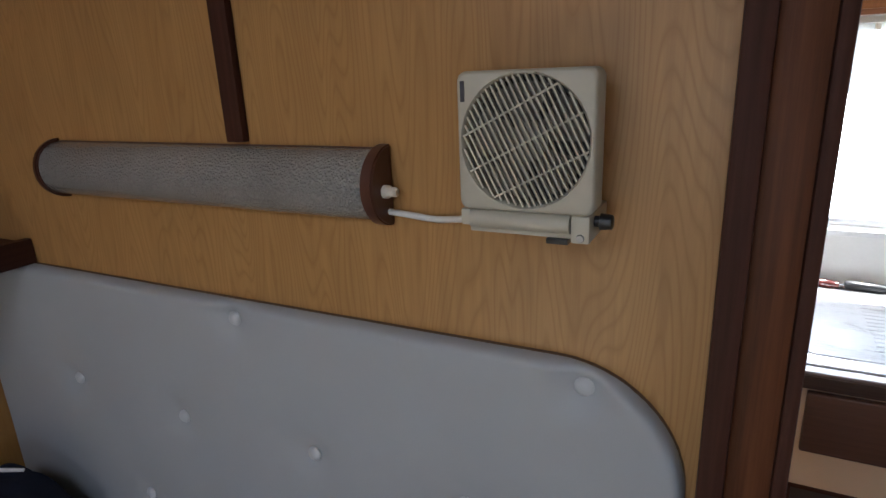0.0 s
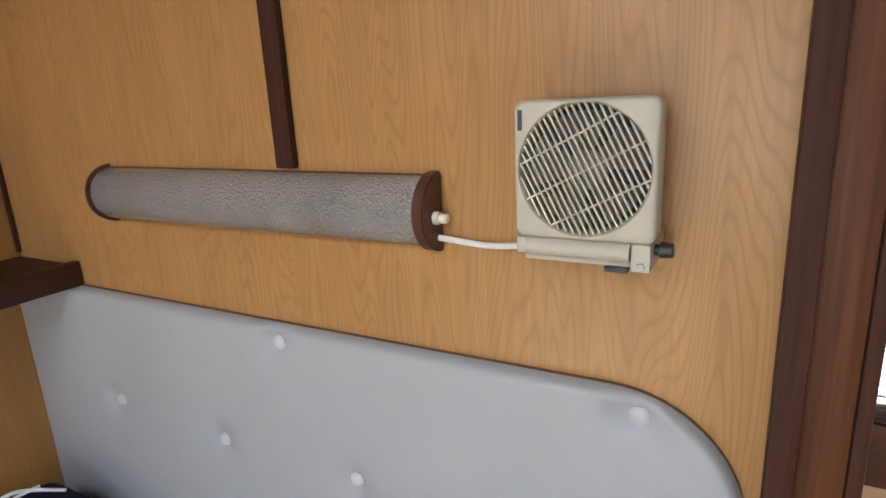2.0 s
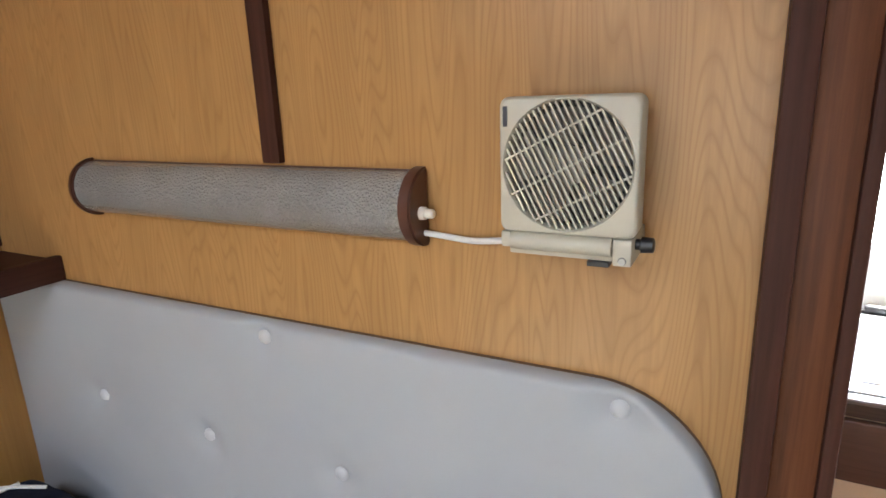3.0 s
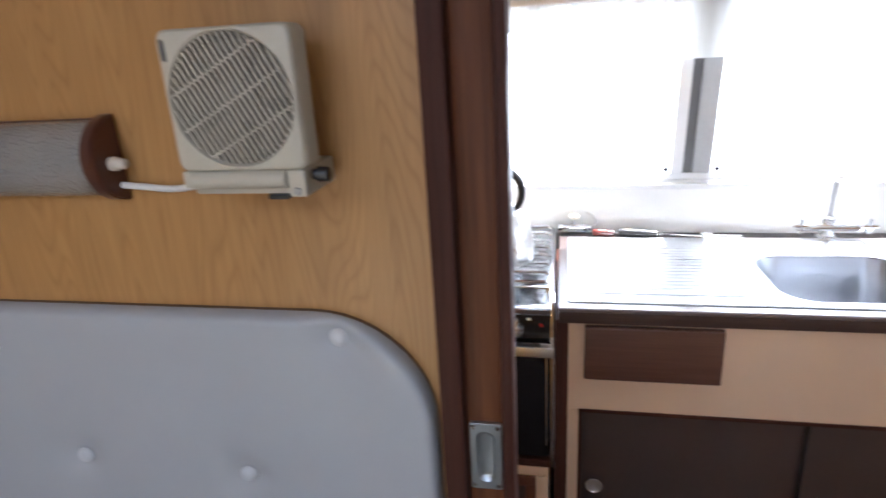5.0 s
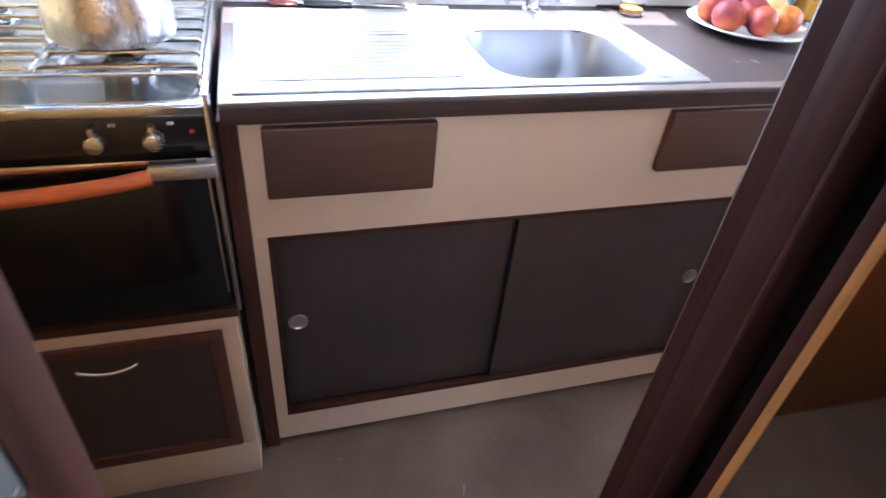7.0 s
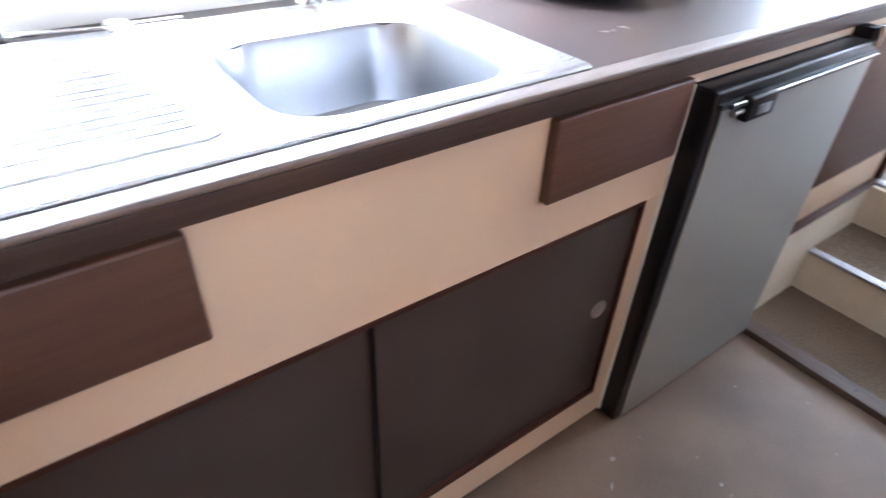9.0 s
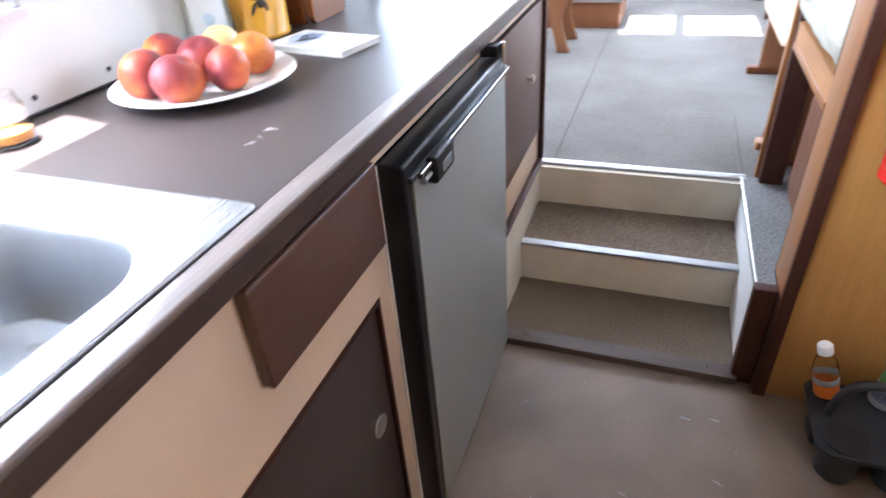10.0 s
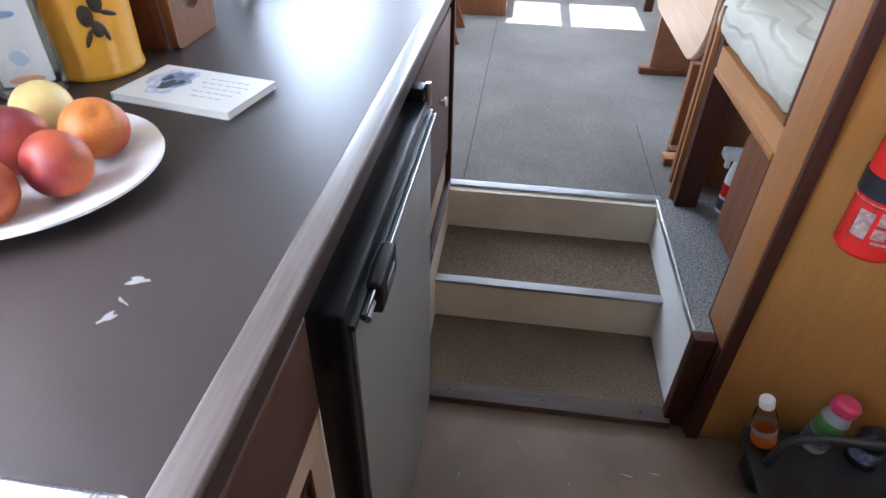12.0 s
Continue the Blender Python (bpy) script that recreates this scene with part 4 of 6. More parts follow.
def stove():
    t = thing("gas_stove", "black and chrome gas cooker with an orange wooden oven handle", "cooker", place=(-0.30, 0.2, 0.50))
    x0, x1 = -0.535, -0.039
    attach("body", block((x0, -0.045, 0.505), (x1, 0.54, 0.902), 0.004), BLACK, t)
    attach("side_trim", block((x1 - 0.002, -0.062, 0.505), (x1 + 0.006, 0.0, 0.935), 0.002), CHROME, t, "bright side trim")
    attach("hob", merged(loft([[(x, y, z) for x, y in ring_points((x0 + x1) / 2, 0.245, w, h, r, 6)] for z, w, h, r in (
        (0.903, 0.504, 0.60, 0.012), (0.916, 0.504, 0.60, 0.012), (0.921, 0.495, 0.592, 0.012), (0.921, 0.480, 0.575, 0.02), (0.909, 0.450, 0.545, 0.03), (0.9075, 0.2, 0.2, 0.08))], True, True)), HOB, t, "polished chrome hob tray")
    attach("hob_lip", block((x0, -0.066, 0.902), (x1, -0.050, 0.921), 0.005, 3), HOB, t)
    panel = attach("control_panel", block((x0, -0.062, 0.842), (x1, -0.045, 0.902), 0.004), BLACK, t)
    front = Matrix.Rotation(math.pi / 2, 4, "X")
    for x in (-0.116, -0.195, -0.365, -0.445):
        knob = attach("knob", lathe([(0.013, 0), (0.0155, 0.004), (0.0155, 0.012), (0.013, 0.019), (0.010, 0.020)], (x, -0.0615, 0.868), 22, front), KNOB, panel, "round satin knob")
        attach("pointer", block((x - 0.004, -0.078, 0.880), (x + 0.004, -0.061, 0.893), 0.0015), KNOB, panel)
        for dx in (0.022, 0.027):
            attach("mark", block((x + dx, -0.0625, 0.889), (x + dx + 0.003, -0.0618, 0.894)), LABEL_WHITE, panel)
    attach("indicator", lathe([(0.004, 0), (0.003, 0.002)], (-0.062, -0.0615, 0.877), 12, front), RED, panel, "small red indicator")
    door = attach("oven_door", block((x0 + 0.005, -0.068, 0.525), (x1 - 0.006, -0.045, 0.832), 0.005), BLACK_GLASS, t)
    attach("door_side_trim", block((x1 - 0.0125, -0.0700, 0.560), (x1 - 0.0085, -0.0682, 0.822), 0.0008), CHROME, door)
    attach("door_rail", block((x0 + 0.005, -0.071, 0.824), (x1 - 0.006, -0.0682, 0.836), 0.001), CHROME, door)
    bar = smooth_path([(-0.500, -0.088, 0.795), (-0.42, -0.100, 0.798), (-0.295, -0.103, 0.803), (-0.19, -0.099, 0.812), (-0.128, -0.090, 0.818)], 5)
    attach("handle_grip", tube(bar, 0.0125, 14), ORANGE_WOOD, door, "orange-stained wooden grip")
    attach("handle_bracket", merged(block((-0.130, -0.094, 0.812), (-0.034, -0.084, 0.836), 0.003), block((-0.062, -0.086, 0.812), (-0.036, -0.068, 0.834), 0.003)), ALUMINIUM, door, "flat metal handle bracket")
    attach("toe", block((x0, -0.066, 0.492), (x1, -0.03, 0.512), 0.003), MAHOGANY_X, t, "dark wooden ledge")
    for bx, by, r in ((-0.165, 0.135, 0.046), (-0.425, 0.135, 0.040), (-0.165, 0.385, 0.036), (-0.425, 0.385, 0.046)):
        burner = attach("burner", lathe([(r, 0.9075), (r, 0.914), (r * 0.9, 0.917), (r * 0.72, 0.917), (r * 0.72, 0.924), (r * 0.6, 0.927), (0.0, 0.9275)], (bx, by, 0), 26, None, True, False), HOB, t)
        attach("burner_cap", lathe([(r * 0.6, 0.9272), (r * 0.58, 0.9305), (0.0, 0.931)], (bx, by, 0), 24, None, True, False), BLACK, burner)
    for sx in (0, 1):
        a, b = (-0.278, -0.050) if sx else (-0.516, -0.290)
        g = attach("pan_grid", tube(smooth_path([(a, 0.01, 0.914), (a, 0.012, 0.932), (a + 0.012, 0.012, 0.938), (b - 0.012, 0.012, 0.938), (b, 0.012, 0.932), (b, 0.01, 0.914)], 4), 0.0036, 8), HOB, t, "chrome wire pan grid")
        for k in range(8):
            y = 0.052 + 0.064 * k
            attach("grid_wire", tube([(a, y, 0.930), (a + 0.006, y, 0.936), (b - 0.006, y, 0.936), (b, y, 0.930)], 0.0042, 8), HOB, g)
        for x in (a, b):
            attach("grid_rail", tube([(x, 0.012, 0.928), (x, 0.52, 0.928)], 0.003, 8), HOB, g)


stove()


def kettle():
    t = thing("kettle", "brushed steel whistling kettle with a black hoop handle", "kettle", place=(-0.19, 0.20, 0.94))
    c = (-0.19, 0.20, 0)
    prof = [(0.0, 0.941), (0.094, 0.941), (0.099, 0.945), (0.101, 0.955), (0.100, 0.985), (0.096, 1.015), (0.088, 1.045), (0.072, 1.068), (0.056, 1.081), (0.050, 1.084)]
    attach("body", lathe(prof, c, 48, None, False, True), KETTLE, t)
    lid = attach("lid", lathe([(0.052, 1.0835), (0.053, 1.087), (0.040, 1.095), (0.018, 1.100), (0.0, 1.101)], c, 32, None, True, False), KETTLE, t)
    attach("lid_knob", merged(rod((-0.19, 0.20, 1.099), (-0.19, 0.20, 1.109), 0.007), tube([(-0.19 + 0.013 * math.sin(i * math.pi / 8), 0.20, 1.122 - 0.013 * math.cos(i * math.pi / 8)) for i in range(17)], 0.0062, 8)), BLACK_PLASTIC, lid, "black ring knob")
    hoop = [(-0.19 + 0.071 * math.sin(a), 0.20, 1.120 + 0.068 * math.cos(a)) for a in [radians(-142 + 284 * i / 28) for i in range(29)]]
    attach("hoop_handle", tube(hoop, 0.0095, 12), BLACK_PLASTIC, t, "black hoop handle")
    for s in (-1, 1):
        attach("handle_lug", rod((-0.19 + s * 0.043, 0.20, 1.078), (-0.19 + s * 0.044, 0.20, 1.089), 0.009), KETTLE, t)
    spout = attach("spout", rod((-0.272, 0.20, 1.015), (-0.315, 0.20, 1.055), 0.022, 20, 0.015), KETTLE, t)
    attach("whistle", rod((-0.312, 0.20, 1.052), (-0.340, 0.20, 1.078), 0.0155, 18, 0.013), BLACK_PLASTIC, spout, "black whistle cap")


kettle()


def stove_cabinet():
    t = thing("stove_cabinet", "beige cupboard with a dark door under the cooker", "cabinet", place=(-0.30, 0.1, 0.0))
    x0, x1 = -0.538, -0.046
    attach("carcass", block((x0, -0.05, -0.02), (x1, 0.5, 0.492)), BEIGE, t)
    attach("plinth", block((x0, -0.063, -0.02), (x1, -0.0502, 0.098), 0.002), BEIGE, t)
    attach("top_rail", block((x0, -0.063, 0.462), (x1, -0.0502, 0.492), 0.002), BEIGE, t)
    attach("stile", block((x1 - 0.030, -0.063, 0.0985), (x1, -0.0502, 0.4615), 0.002), BEIGE, t)
    attach("stile", block((x0, -0.063, 0.0985), (x0 + 0.02, -0.0502, 0.4615), 0.002), BEIGE, t)
    d = attach("door", block((x0 + 0.05, -0.062, 0.13), (x1 - 0.056, -0.052, 0.432), 0.002), CUPBOARD, t, "dark brown laminate door")
    for q in (((x0 + 0.02, 0.099), (x1 - 0.030, 0.13)), ((x0 + 0.02, 0.432), (x1 - 0.030, 0.4615)), ((x0 + 0.02, 0.13), (x0 + 0.05, 0.432)), ((x1 - 0.056, 0.13), (x1 - 0.030, 0.432))):
        attach("door_frame", block((q[0][0], -0.068, q[0][1]), (q[1][0], -0.052, q[1][1]), 0.003), CUPBOARD_FRAME, d)
    attach("handle", tube(smooth_path([(-0.335, -0.063, 0.412), (-0.332, -0.078, 0.410), (-0.285, -0.084, 0.404), (-0.238, -0.078, 0.410), (-0.235, -0.063, 0.412)]), 0.0035, 10), CHROME, d, "bright bow handle")


stove_cabinet()

# ---------------------------------------------------------------- sink unit


def sink_cabinet():
    t = thing("sink_cabinet", "beige sink unit with brown drawer fronts and sliding doors", "cabinet", place=(0.58, 0.2, 0.0))
    x0, x1 = 0.0, 1.163
    for lo, hi in (((x0, 0.622), (x1, 0.866)), ((x0, 0.004), (x1, 0.092)), ((x0, 0.0925), (0.028, 0.6215)), ((1.118, 0.0925), (x1, 0.6215))):
        attach("front_rail", block((lo[0], 0.0, lo[1]), (hi[0], 0.018, hi[1])), BEIGE, t, "beige laminate front")
    attach("end_board", block((-0.032, -0.004, -0.02), (-0.0005, 0.5, 0.864), 0.002), MAHOGANY, t, "dark end board")
    attach("carcass", merged(block((0.0, 0.045, -0.02), (1.16, 0.055, 0.70)), block((0.0, 0.018, 0.60), (1.16, 0.045, 0.64)), block((0.0, 0.018, 0.0), (1.16, 0.045, 0.09))), CUPBOARD, t)
    for a, b in (((0.026, 0.614), (1.120, 0.6235)), ((0.026, 0.0915), (1.120, 0.106)), ((0.0265, 0.10), (0.034, 0.62)), ((1.112, 0.10), (1.1195, 0.62))):
        attach("track", block((a[0], -0.0025, a[1]), (b[0], 0.016, b[1]), 0.001), MAHOGANY_X, t, "dark door track")
    for x, y, nm in ((0.032, 0.020, 0.565), (0.548, 0.006, 1.114)):
        d = attach("sliding_panel", block((x, y, 0.104), (nm, y + 0.010, 0.616), 0.0015), CUPBOARD, t, "dark brown sliding door")
        kx = 0.070 if x < 0.1 else 1.066
        attach("finger_pull", lathe([(0.0, 0.0008), (0.016, 0.0008), (0.0195, 0.0032), (0.021, 0.0028), (0.0215, 0.0)], (kx, y, 0.377), 26, Matrix.Rotation(math.pi / 2, 4, "X"), False, False), ALUMINIUM, d, "round bright finger pull")
    attach("panel_edge", block((0.545, 0.0045, 0.104), (0.549, 0.018, 0.616), 0.001), BLACK_PLASTIC, t)
    for a, b in ((0.036, 0.340), (0.832, 1.141)):
        attach("drawer_front", block((a, -0.018, 0.716), (b, -0.0005, 0.854), 0.005, 3), DRAWER, t, "brown wooden drawer front")


sink_cabinet()


def worktop():
    t = thing("worktop", "dark brown laminate worktop with a worn wooden-look edge", "worktop", place=(1.2, 0.27, 0.866))
    x0, x1 = -0.024, 2.465
    outer = ring_points((x0 + x1) / 2, 0.27975, x1 - x0, 0.5595, 0.0005, 2)
    inner = ring_points(0.652, 0.203, 0.360, 0.306, 0.08, 2)
    top = bmesh.new()
    loops = [[top.verts.new((x, y, z)) for x, y in pts] for pts, z in ((outer, 0.868), (outer, 0.90), (inner, 0.90), (inner, 0.868))]
    for a, b in zip(loops, loops[1:] + loops[:1]):
        for k in range(len(outer)):
            top.faces.new((a[k], a[(k + 1) % len(outer)], b[(k + 1) % len(outer)], b[k]))
    attach("top", top, COUNTER, t)
    attach("edging", block((x0, -0.021, 0.864), (x1, -0.0002, 0.8925), 0.002, 2), EDGE_DARK, t, "dark brown front edging")
    attach("edge_strip", block((x0, -0.023, 0.8927), (x1, 0.0095, 0.9025), 0.004, 3), COUNTER_EDGE, t, "worn edge strip, paled by a painted sheen")
    attach("end_trim", block((x1 + 0.0005, -0.013, 0.866), (x1 + 0.012, 0.56, 0.906), 0.003), BLACK_PLASTIC, t, "black end trim")
    attach("back_bead", block((0.94, 0.552, 0.9003), (x1, 0.5596, 0.905), 0.001), BLACK_PLASTIC, t)


worktop()


def sink():
    t = thing("sink", "stainless steel sink with a ridged drainer, sunlit", "sink", place=(0.465, 0.27, 0.90))
    n = 12
    ref = ring_points(0, 0, 2, 2, 0.3, n)

    def loop(cx, cy, w, h, r, z):
        return [(x, y, z) for x, y in ring_points(cx, cy, w, h, r, n)]

    px, py, pw, ph = 0.4595, 0.254, 0.923, 0.4845
    bx, by = 0.652, 0.203
    attach("plate", loft([loop(px, py, pw, ph, 0.012, 0.9005), loop(px, py, pw, ph, 0.012, 0.9030), loop(px, py, pw - 0.006, ph - 0.006, 0.012, 0.9055), loop(px, py, pw - 0.030, ph - 0.030, 0.014, 0.9050),
                          loop(px, py, pw - 0.040, ph - 0.040, 0.014, 0.9034), loop(bx, by, 0.367, 0.318, 0.085, 0.9034), loop(bx, by, 0.350, 0.302, 0.080, 0.9015)], False, False), STEEL, t)
    # Bowl shade is in the steel's colour.
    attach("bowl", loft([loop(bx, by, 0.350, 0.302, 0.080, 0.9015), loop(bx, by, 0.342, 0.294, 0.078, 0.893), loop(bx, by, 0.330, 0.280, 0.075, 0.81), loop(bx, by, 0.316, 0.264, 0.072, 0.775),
                         loop(bx, by, 0.276, 0.222, 0.06, 0.757), loop(bx, by, 0.06, 0.06, 0.028, 0.752)], False, True), BOWL_SHADE, t)
    attach("waste", lathe([(0.030, 0.7525), (0.028, 0.755), (0.014, 0.7545), (0.0, 0.7535)], (bx, by, 0), 24, None, True, False), CHROME, t, "chrome waste")
    dr = attach("drainer", loft([loop(0.225, 0.262, 0.400, 0.400, 0.03, 0.9036), loop(0.225, 0.262, 0.396, 0.396, 0.03, 0.9058), loop(0.225, 0.262, 0.388, 0.388, 0.028, 0.9056), loop(0.225, 0.262, 0.382, 0.382, 0.026, 0.9040)], True, True), STEEL, t)
    for i in range(15):
        y = 0.105 + 0.0225 * i
        attach("ridge", moved(rod((0.17, y, 0.9), (0.40, y, 0.9), 0.0055, 10), Matrix.Translation((0, 0, 0.0005))), STEEL, dr)


sink()


def tap():
    t = thing("mixer_tap", "chrome mixer tap with cross handles and swivel spout", "tap", place=(0.728, 0.50, 0.905))
    x, y = 0.722, 0.500
    attach("base", merged(lathe([(0.026, 0.9035), (0.026, 0.908), (0.018, 0.914), (0.016, 0.945), (0.019, 0.952), (0.019, 0.965), (0.010, 0.972)], (x, y, 0), 24), rod((x - 0.07, y - 0.012, 0.938), (x + 0.07, y - 0.012, 0.938), 0.010, 16)), CHROME, t)
    attach("spout", tube(smooth_path([(x, y, 0.965), (x - 0.002, y - 0.008, 0.99), (x - 0.012, y - 0.035, 1.05), (x - 0.018, y - 0.055, 1.092), (x - 0.020, y - 0.070, 1.098), (x - 0.021, y - 0.080, 1.090)], 5), 0.0085, 12), CHROME, t)
    for s in (-1, 1):
        hx = x + s * 0.075
        h = attach("cross_handle", merged(rod((hx, y - 0.008, 0.936), (hx + s * 0.012, y - 0.045, 0.950), 0.009, 14), rod((hx + s * 0.010, y - 0.040, 0.930), (hx + s * 0.012, y - 0.044, 0.974), 0.0055, 10),
                                          rod((hx + s * 0.010 - 0.021, y - 0.042, 0.952), (hx + s * 0.012 + 0.021, y - 0.042, 0.952), 0.0055, 10)), CHROME, t)


tap()


def gas_valve():
    t = thing("shut_off_valve", "small brass shut-off valve with an ivory knob on the splashback", "valve", place=(0.02, 0.53, 0.93))
    attach("body", merged(rod((-0.025, 0.535, 0.925), (0.07, 0.535, 0.925), 0.0085, 12), rod((0.02, 0.535, 0.925), (0.02, 0.535, 0.952), 0.006, 12), rod((-0.03, 0.535, 0.925), (-0.015, 0.535, 0.925), 0.012, 6), rod((0.045, 0.535, 0.925), (0.06, 0.535, 0.925), 0.012, 6)), CHROME, t)
    attach("knob", lathe([(0.006, 0.950), (0.015, 0.954), (0.016, 0.962), (0.010, 0.967), (0.0, 0.968)], (0.02, 0.535, 0), 18, None, True, False), IVORY, t, "ivory knob")
    attach("pipe", tube(smooth_path([(0.07, 0.535, 0.925), (0.088, 0.54, 0.935), (0.075, 0.55, 0.957), (0.055, 0.556, 0.966)]), 0.003, 8), ALUMINIUM, t)


gas_valve()


def screwdriver(label, a, b, tip, grip, r):
    t = thing("screwdriver", label, "screwdriver", place=a)
    a, b, tip = Vector(a), Vector(b), Vector(tip)
    d = b - a
    attach("grip", lathe([(r * 0.7, 0), (r, 0.006), (r, d.length * 0.7), (r * 0.72, d.length * 0.82), (r * 0.85, d.length)], a, 14, d.to_track_quat("Z", "Y").to_matrix().to_4x4()), grip, t)
    attach("blade", rod(b, tip, 0.0032, 10, 0.0022), CHROME, t)


screwdriver("screwdriver with a clear red grip behind the drainer", (0.075, 0.520, 0.913), (0.140, 0.512, 0.912), (0.30, 0.505, 0.909), RED_CLEAR, 0.011)
screwdriver("long screwdriver with a black grip behind the drainer", (0.152, 0.508, 0.917), (0.262, 0.502, 0.914), (0.40, 0.492, 0.909), BLACK_PLASTIC, 0.013)


def pliers():
    t = thing("scissors", "steel scissors lying behind the sink", "scissors", place=(0.40, 0.49, 0.905))
    for s in (-1, 1):
        ring = [(0.405 + 0.016 * math.cos(a), 0.497 + s * 0.015 + 0.011 * math.sin(a), 0.910) for a in [i * math.pi / 8 for i in range(17)]]
        attach("loop_handle", tube(ring, 0.0035, 8), ALUMINIUM, t)
        attach("blade", block((0.42, 0.497 + s * 0.004 - 0.004, 0.907 + 0.002 * s), (0.50, 0.497 + s * 0.004 + 0.004, 0.909 + 0.002 * s), 0.0008), ALUMINIUM, t)


pliers()


def honey_jar():
    t = thing("honey_jar", "small glass jar holding some honey", "jar", place=(1.005, 0.49, 0.90))
    c = (1.005, 0.49, 0)
    attach("jar", lathe([(0.028, 0.9006), (0.032, 0.904), (0.032, 0.953), (0.028, 0.962), (0.028, 0.970), (0.0262, 0.970), (0.0262, 0.962), (0.030, 0.952), (0.030, 0.906), (0.0, 0.904)], c, 28, None, True, False), GLASS, t)
    attach("honey", lathe([(0.0, 0.9045), (0.0296, 0.9062), (0.0296, 0.918), (0.0, 0.9185)], c, 24, None, False, False), AMBER, t, "amber honey")
    attach("paper_label", lathe([(0.0323, 0.934), (0.0325, 0.935), (0.0325, 0.945), (0.0323, 0.946)], c, 28, None, False, False), PAPER, t, "torn white label")


honey_jar()


def fruit_plate():
    t = thing("plate", "large white dinner plate holding nectarines and a lemon", "plate", place=(1.262, 0.345, 0.90))
    c = (1.262, 0.345, 0)
    attach("dish", lathe([(0.0, 0.9012), (0.085, 0.9012), (0.092, 0.904), (0.148, 0.9195), (0.152, 0.922), (0.151, 0.925), (0.146, 0.9245), (0.104, 0.913), (0.090, 0.908), (0.0, 0.907)], c, 64, None, False, False), CERAMIC, t)


fruit_plate()


def nectarine(place, r, turn, lean):
    bm = bmesh.new()
    bmesh.ops.create_uvsphere(bm, u_segments=32, v_segments=20, radius=1.0)
    for v in bm.verts:
        x, y, z = v.co
        a = math.atan2(y, x)
        ring = math.sqrt(x * x + y * y)
        cleft = 0.07 * math.exp(-(a / 0.22) ** 2) * ring
        top = 0.16 * math.exp(-(ring / 0.22) ** 2) * (1 if z > 0 else -0.15)
        k = 1 - cleft
        v.co = Vector((x * k * 1.04, y * k, z * 0.92 - top)) * r * (1 + 0.03 * noise.noise(Vector((x, y, z)) * 1.7 + Vector(place) * 40))
    ob = solid("nectarine", bm, PEACH, 60)
    ob.matrix_world = Matrix.Translation(place) @ Matrix.Rotation(radians(turn), 4, "Z") @ Matrix.Rotation(radians(lean), 4, "X")
    return tagged(ob, "ripe red and orange nectarine on the plate", "nectarine", "fruit on the plate")


R0 = 0.0378
for (x, y), z, turn, lean in (((1.286, 0.437), 0.950, 40, 20), ((1.190, 0.400), 0.947, 190, 60), ((1.172, 0.318), 0.948, 20, 35), ((1.272, 0.352), 0.950, 120, -30), ((1.236, 0.272), 0.948, 250, 70), ((1.318, 0.282), 0.949, 150, -40)):
    nectarine((x, y, z - 0.0025), R0 * (1 + 0.06 * math.sin(turn)), turn, lean)


def lemon():
    prof = [(0.0, -0.046), (0.006, -0.044), (0.010, -0.039), (0.022, -0.028), (0.030, -0.012), (0.0315, 0.002), (0.029, 0.016), (0.021, 0.029), (0.009, 0.039), (0.006, 0.044), (0.0, 0.046)]
    ob = solid("lemon", lathe(prof, (0, 0, 0), 26, None, False, False), LEMON, 60)
    ob.matrix_world = Matrix.Translation((1.354, 0.374, 0.9475)) @ Matrix.Rotation(radians(-65), 4, "Z") @ Matrix.Rotation(radians(84), 4, "X") @ Matrix.Scale(1.1, 4)
    tagged(ob, "pale yellow lemon on the plate", "lemon", "fruit on the plate")


lemon()


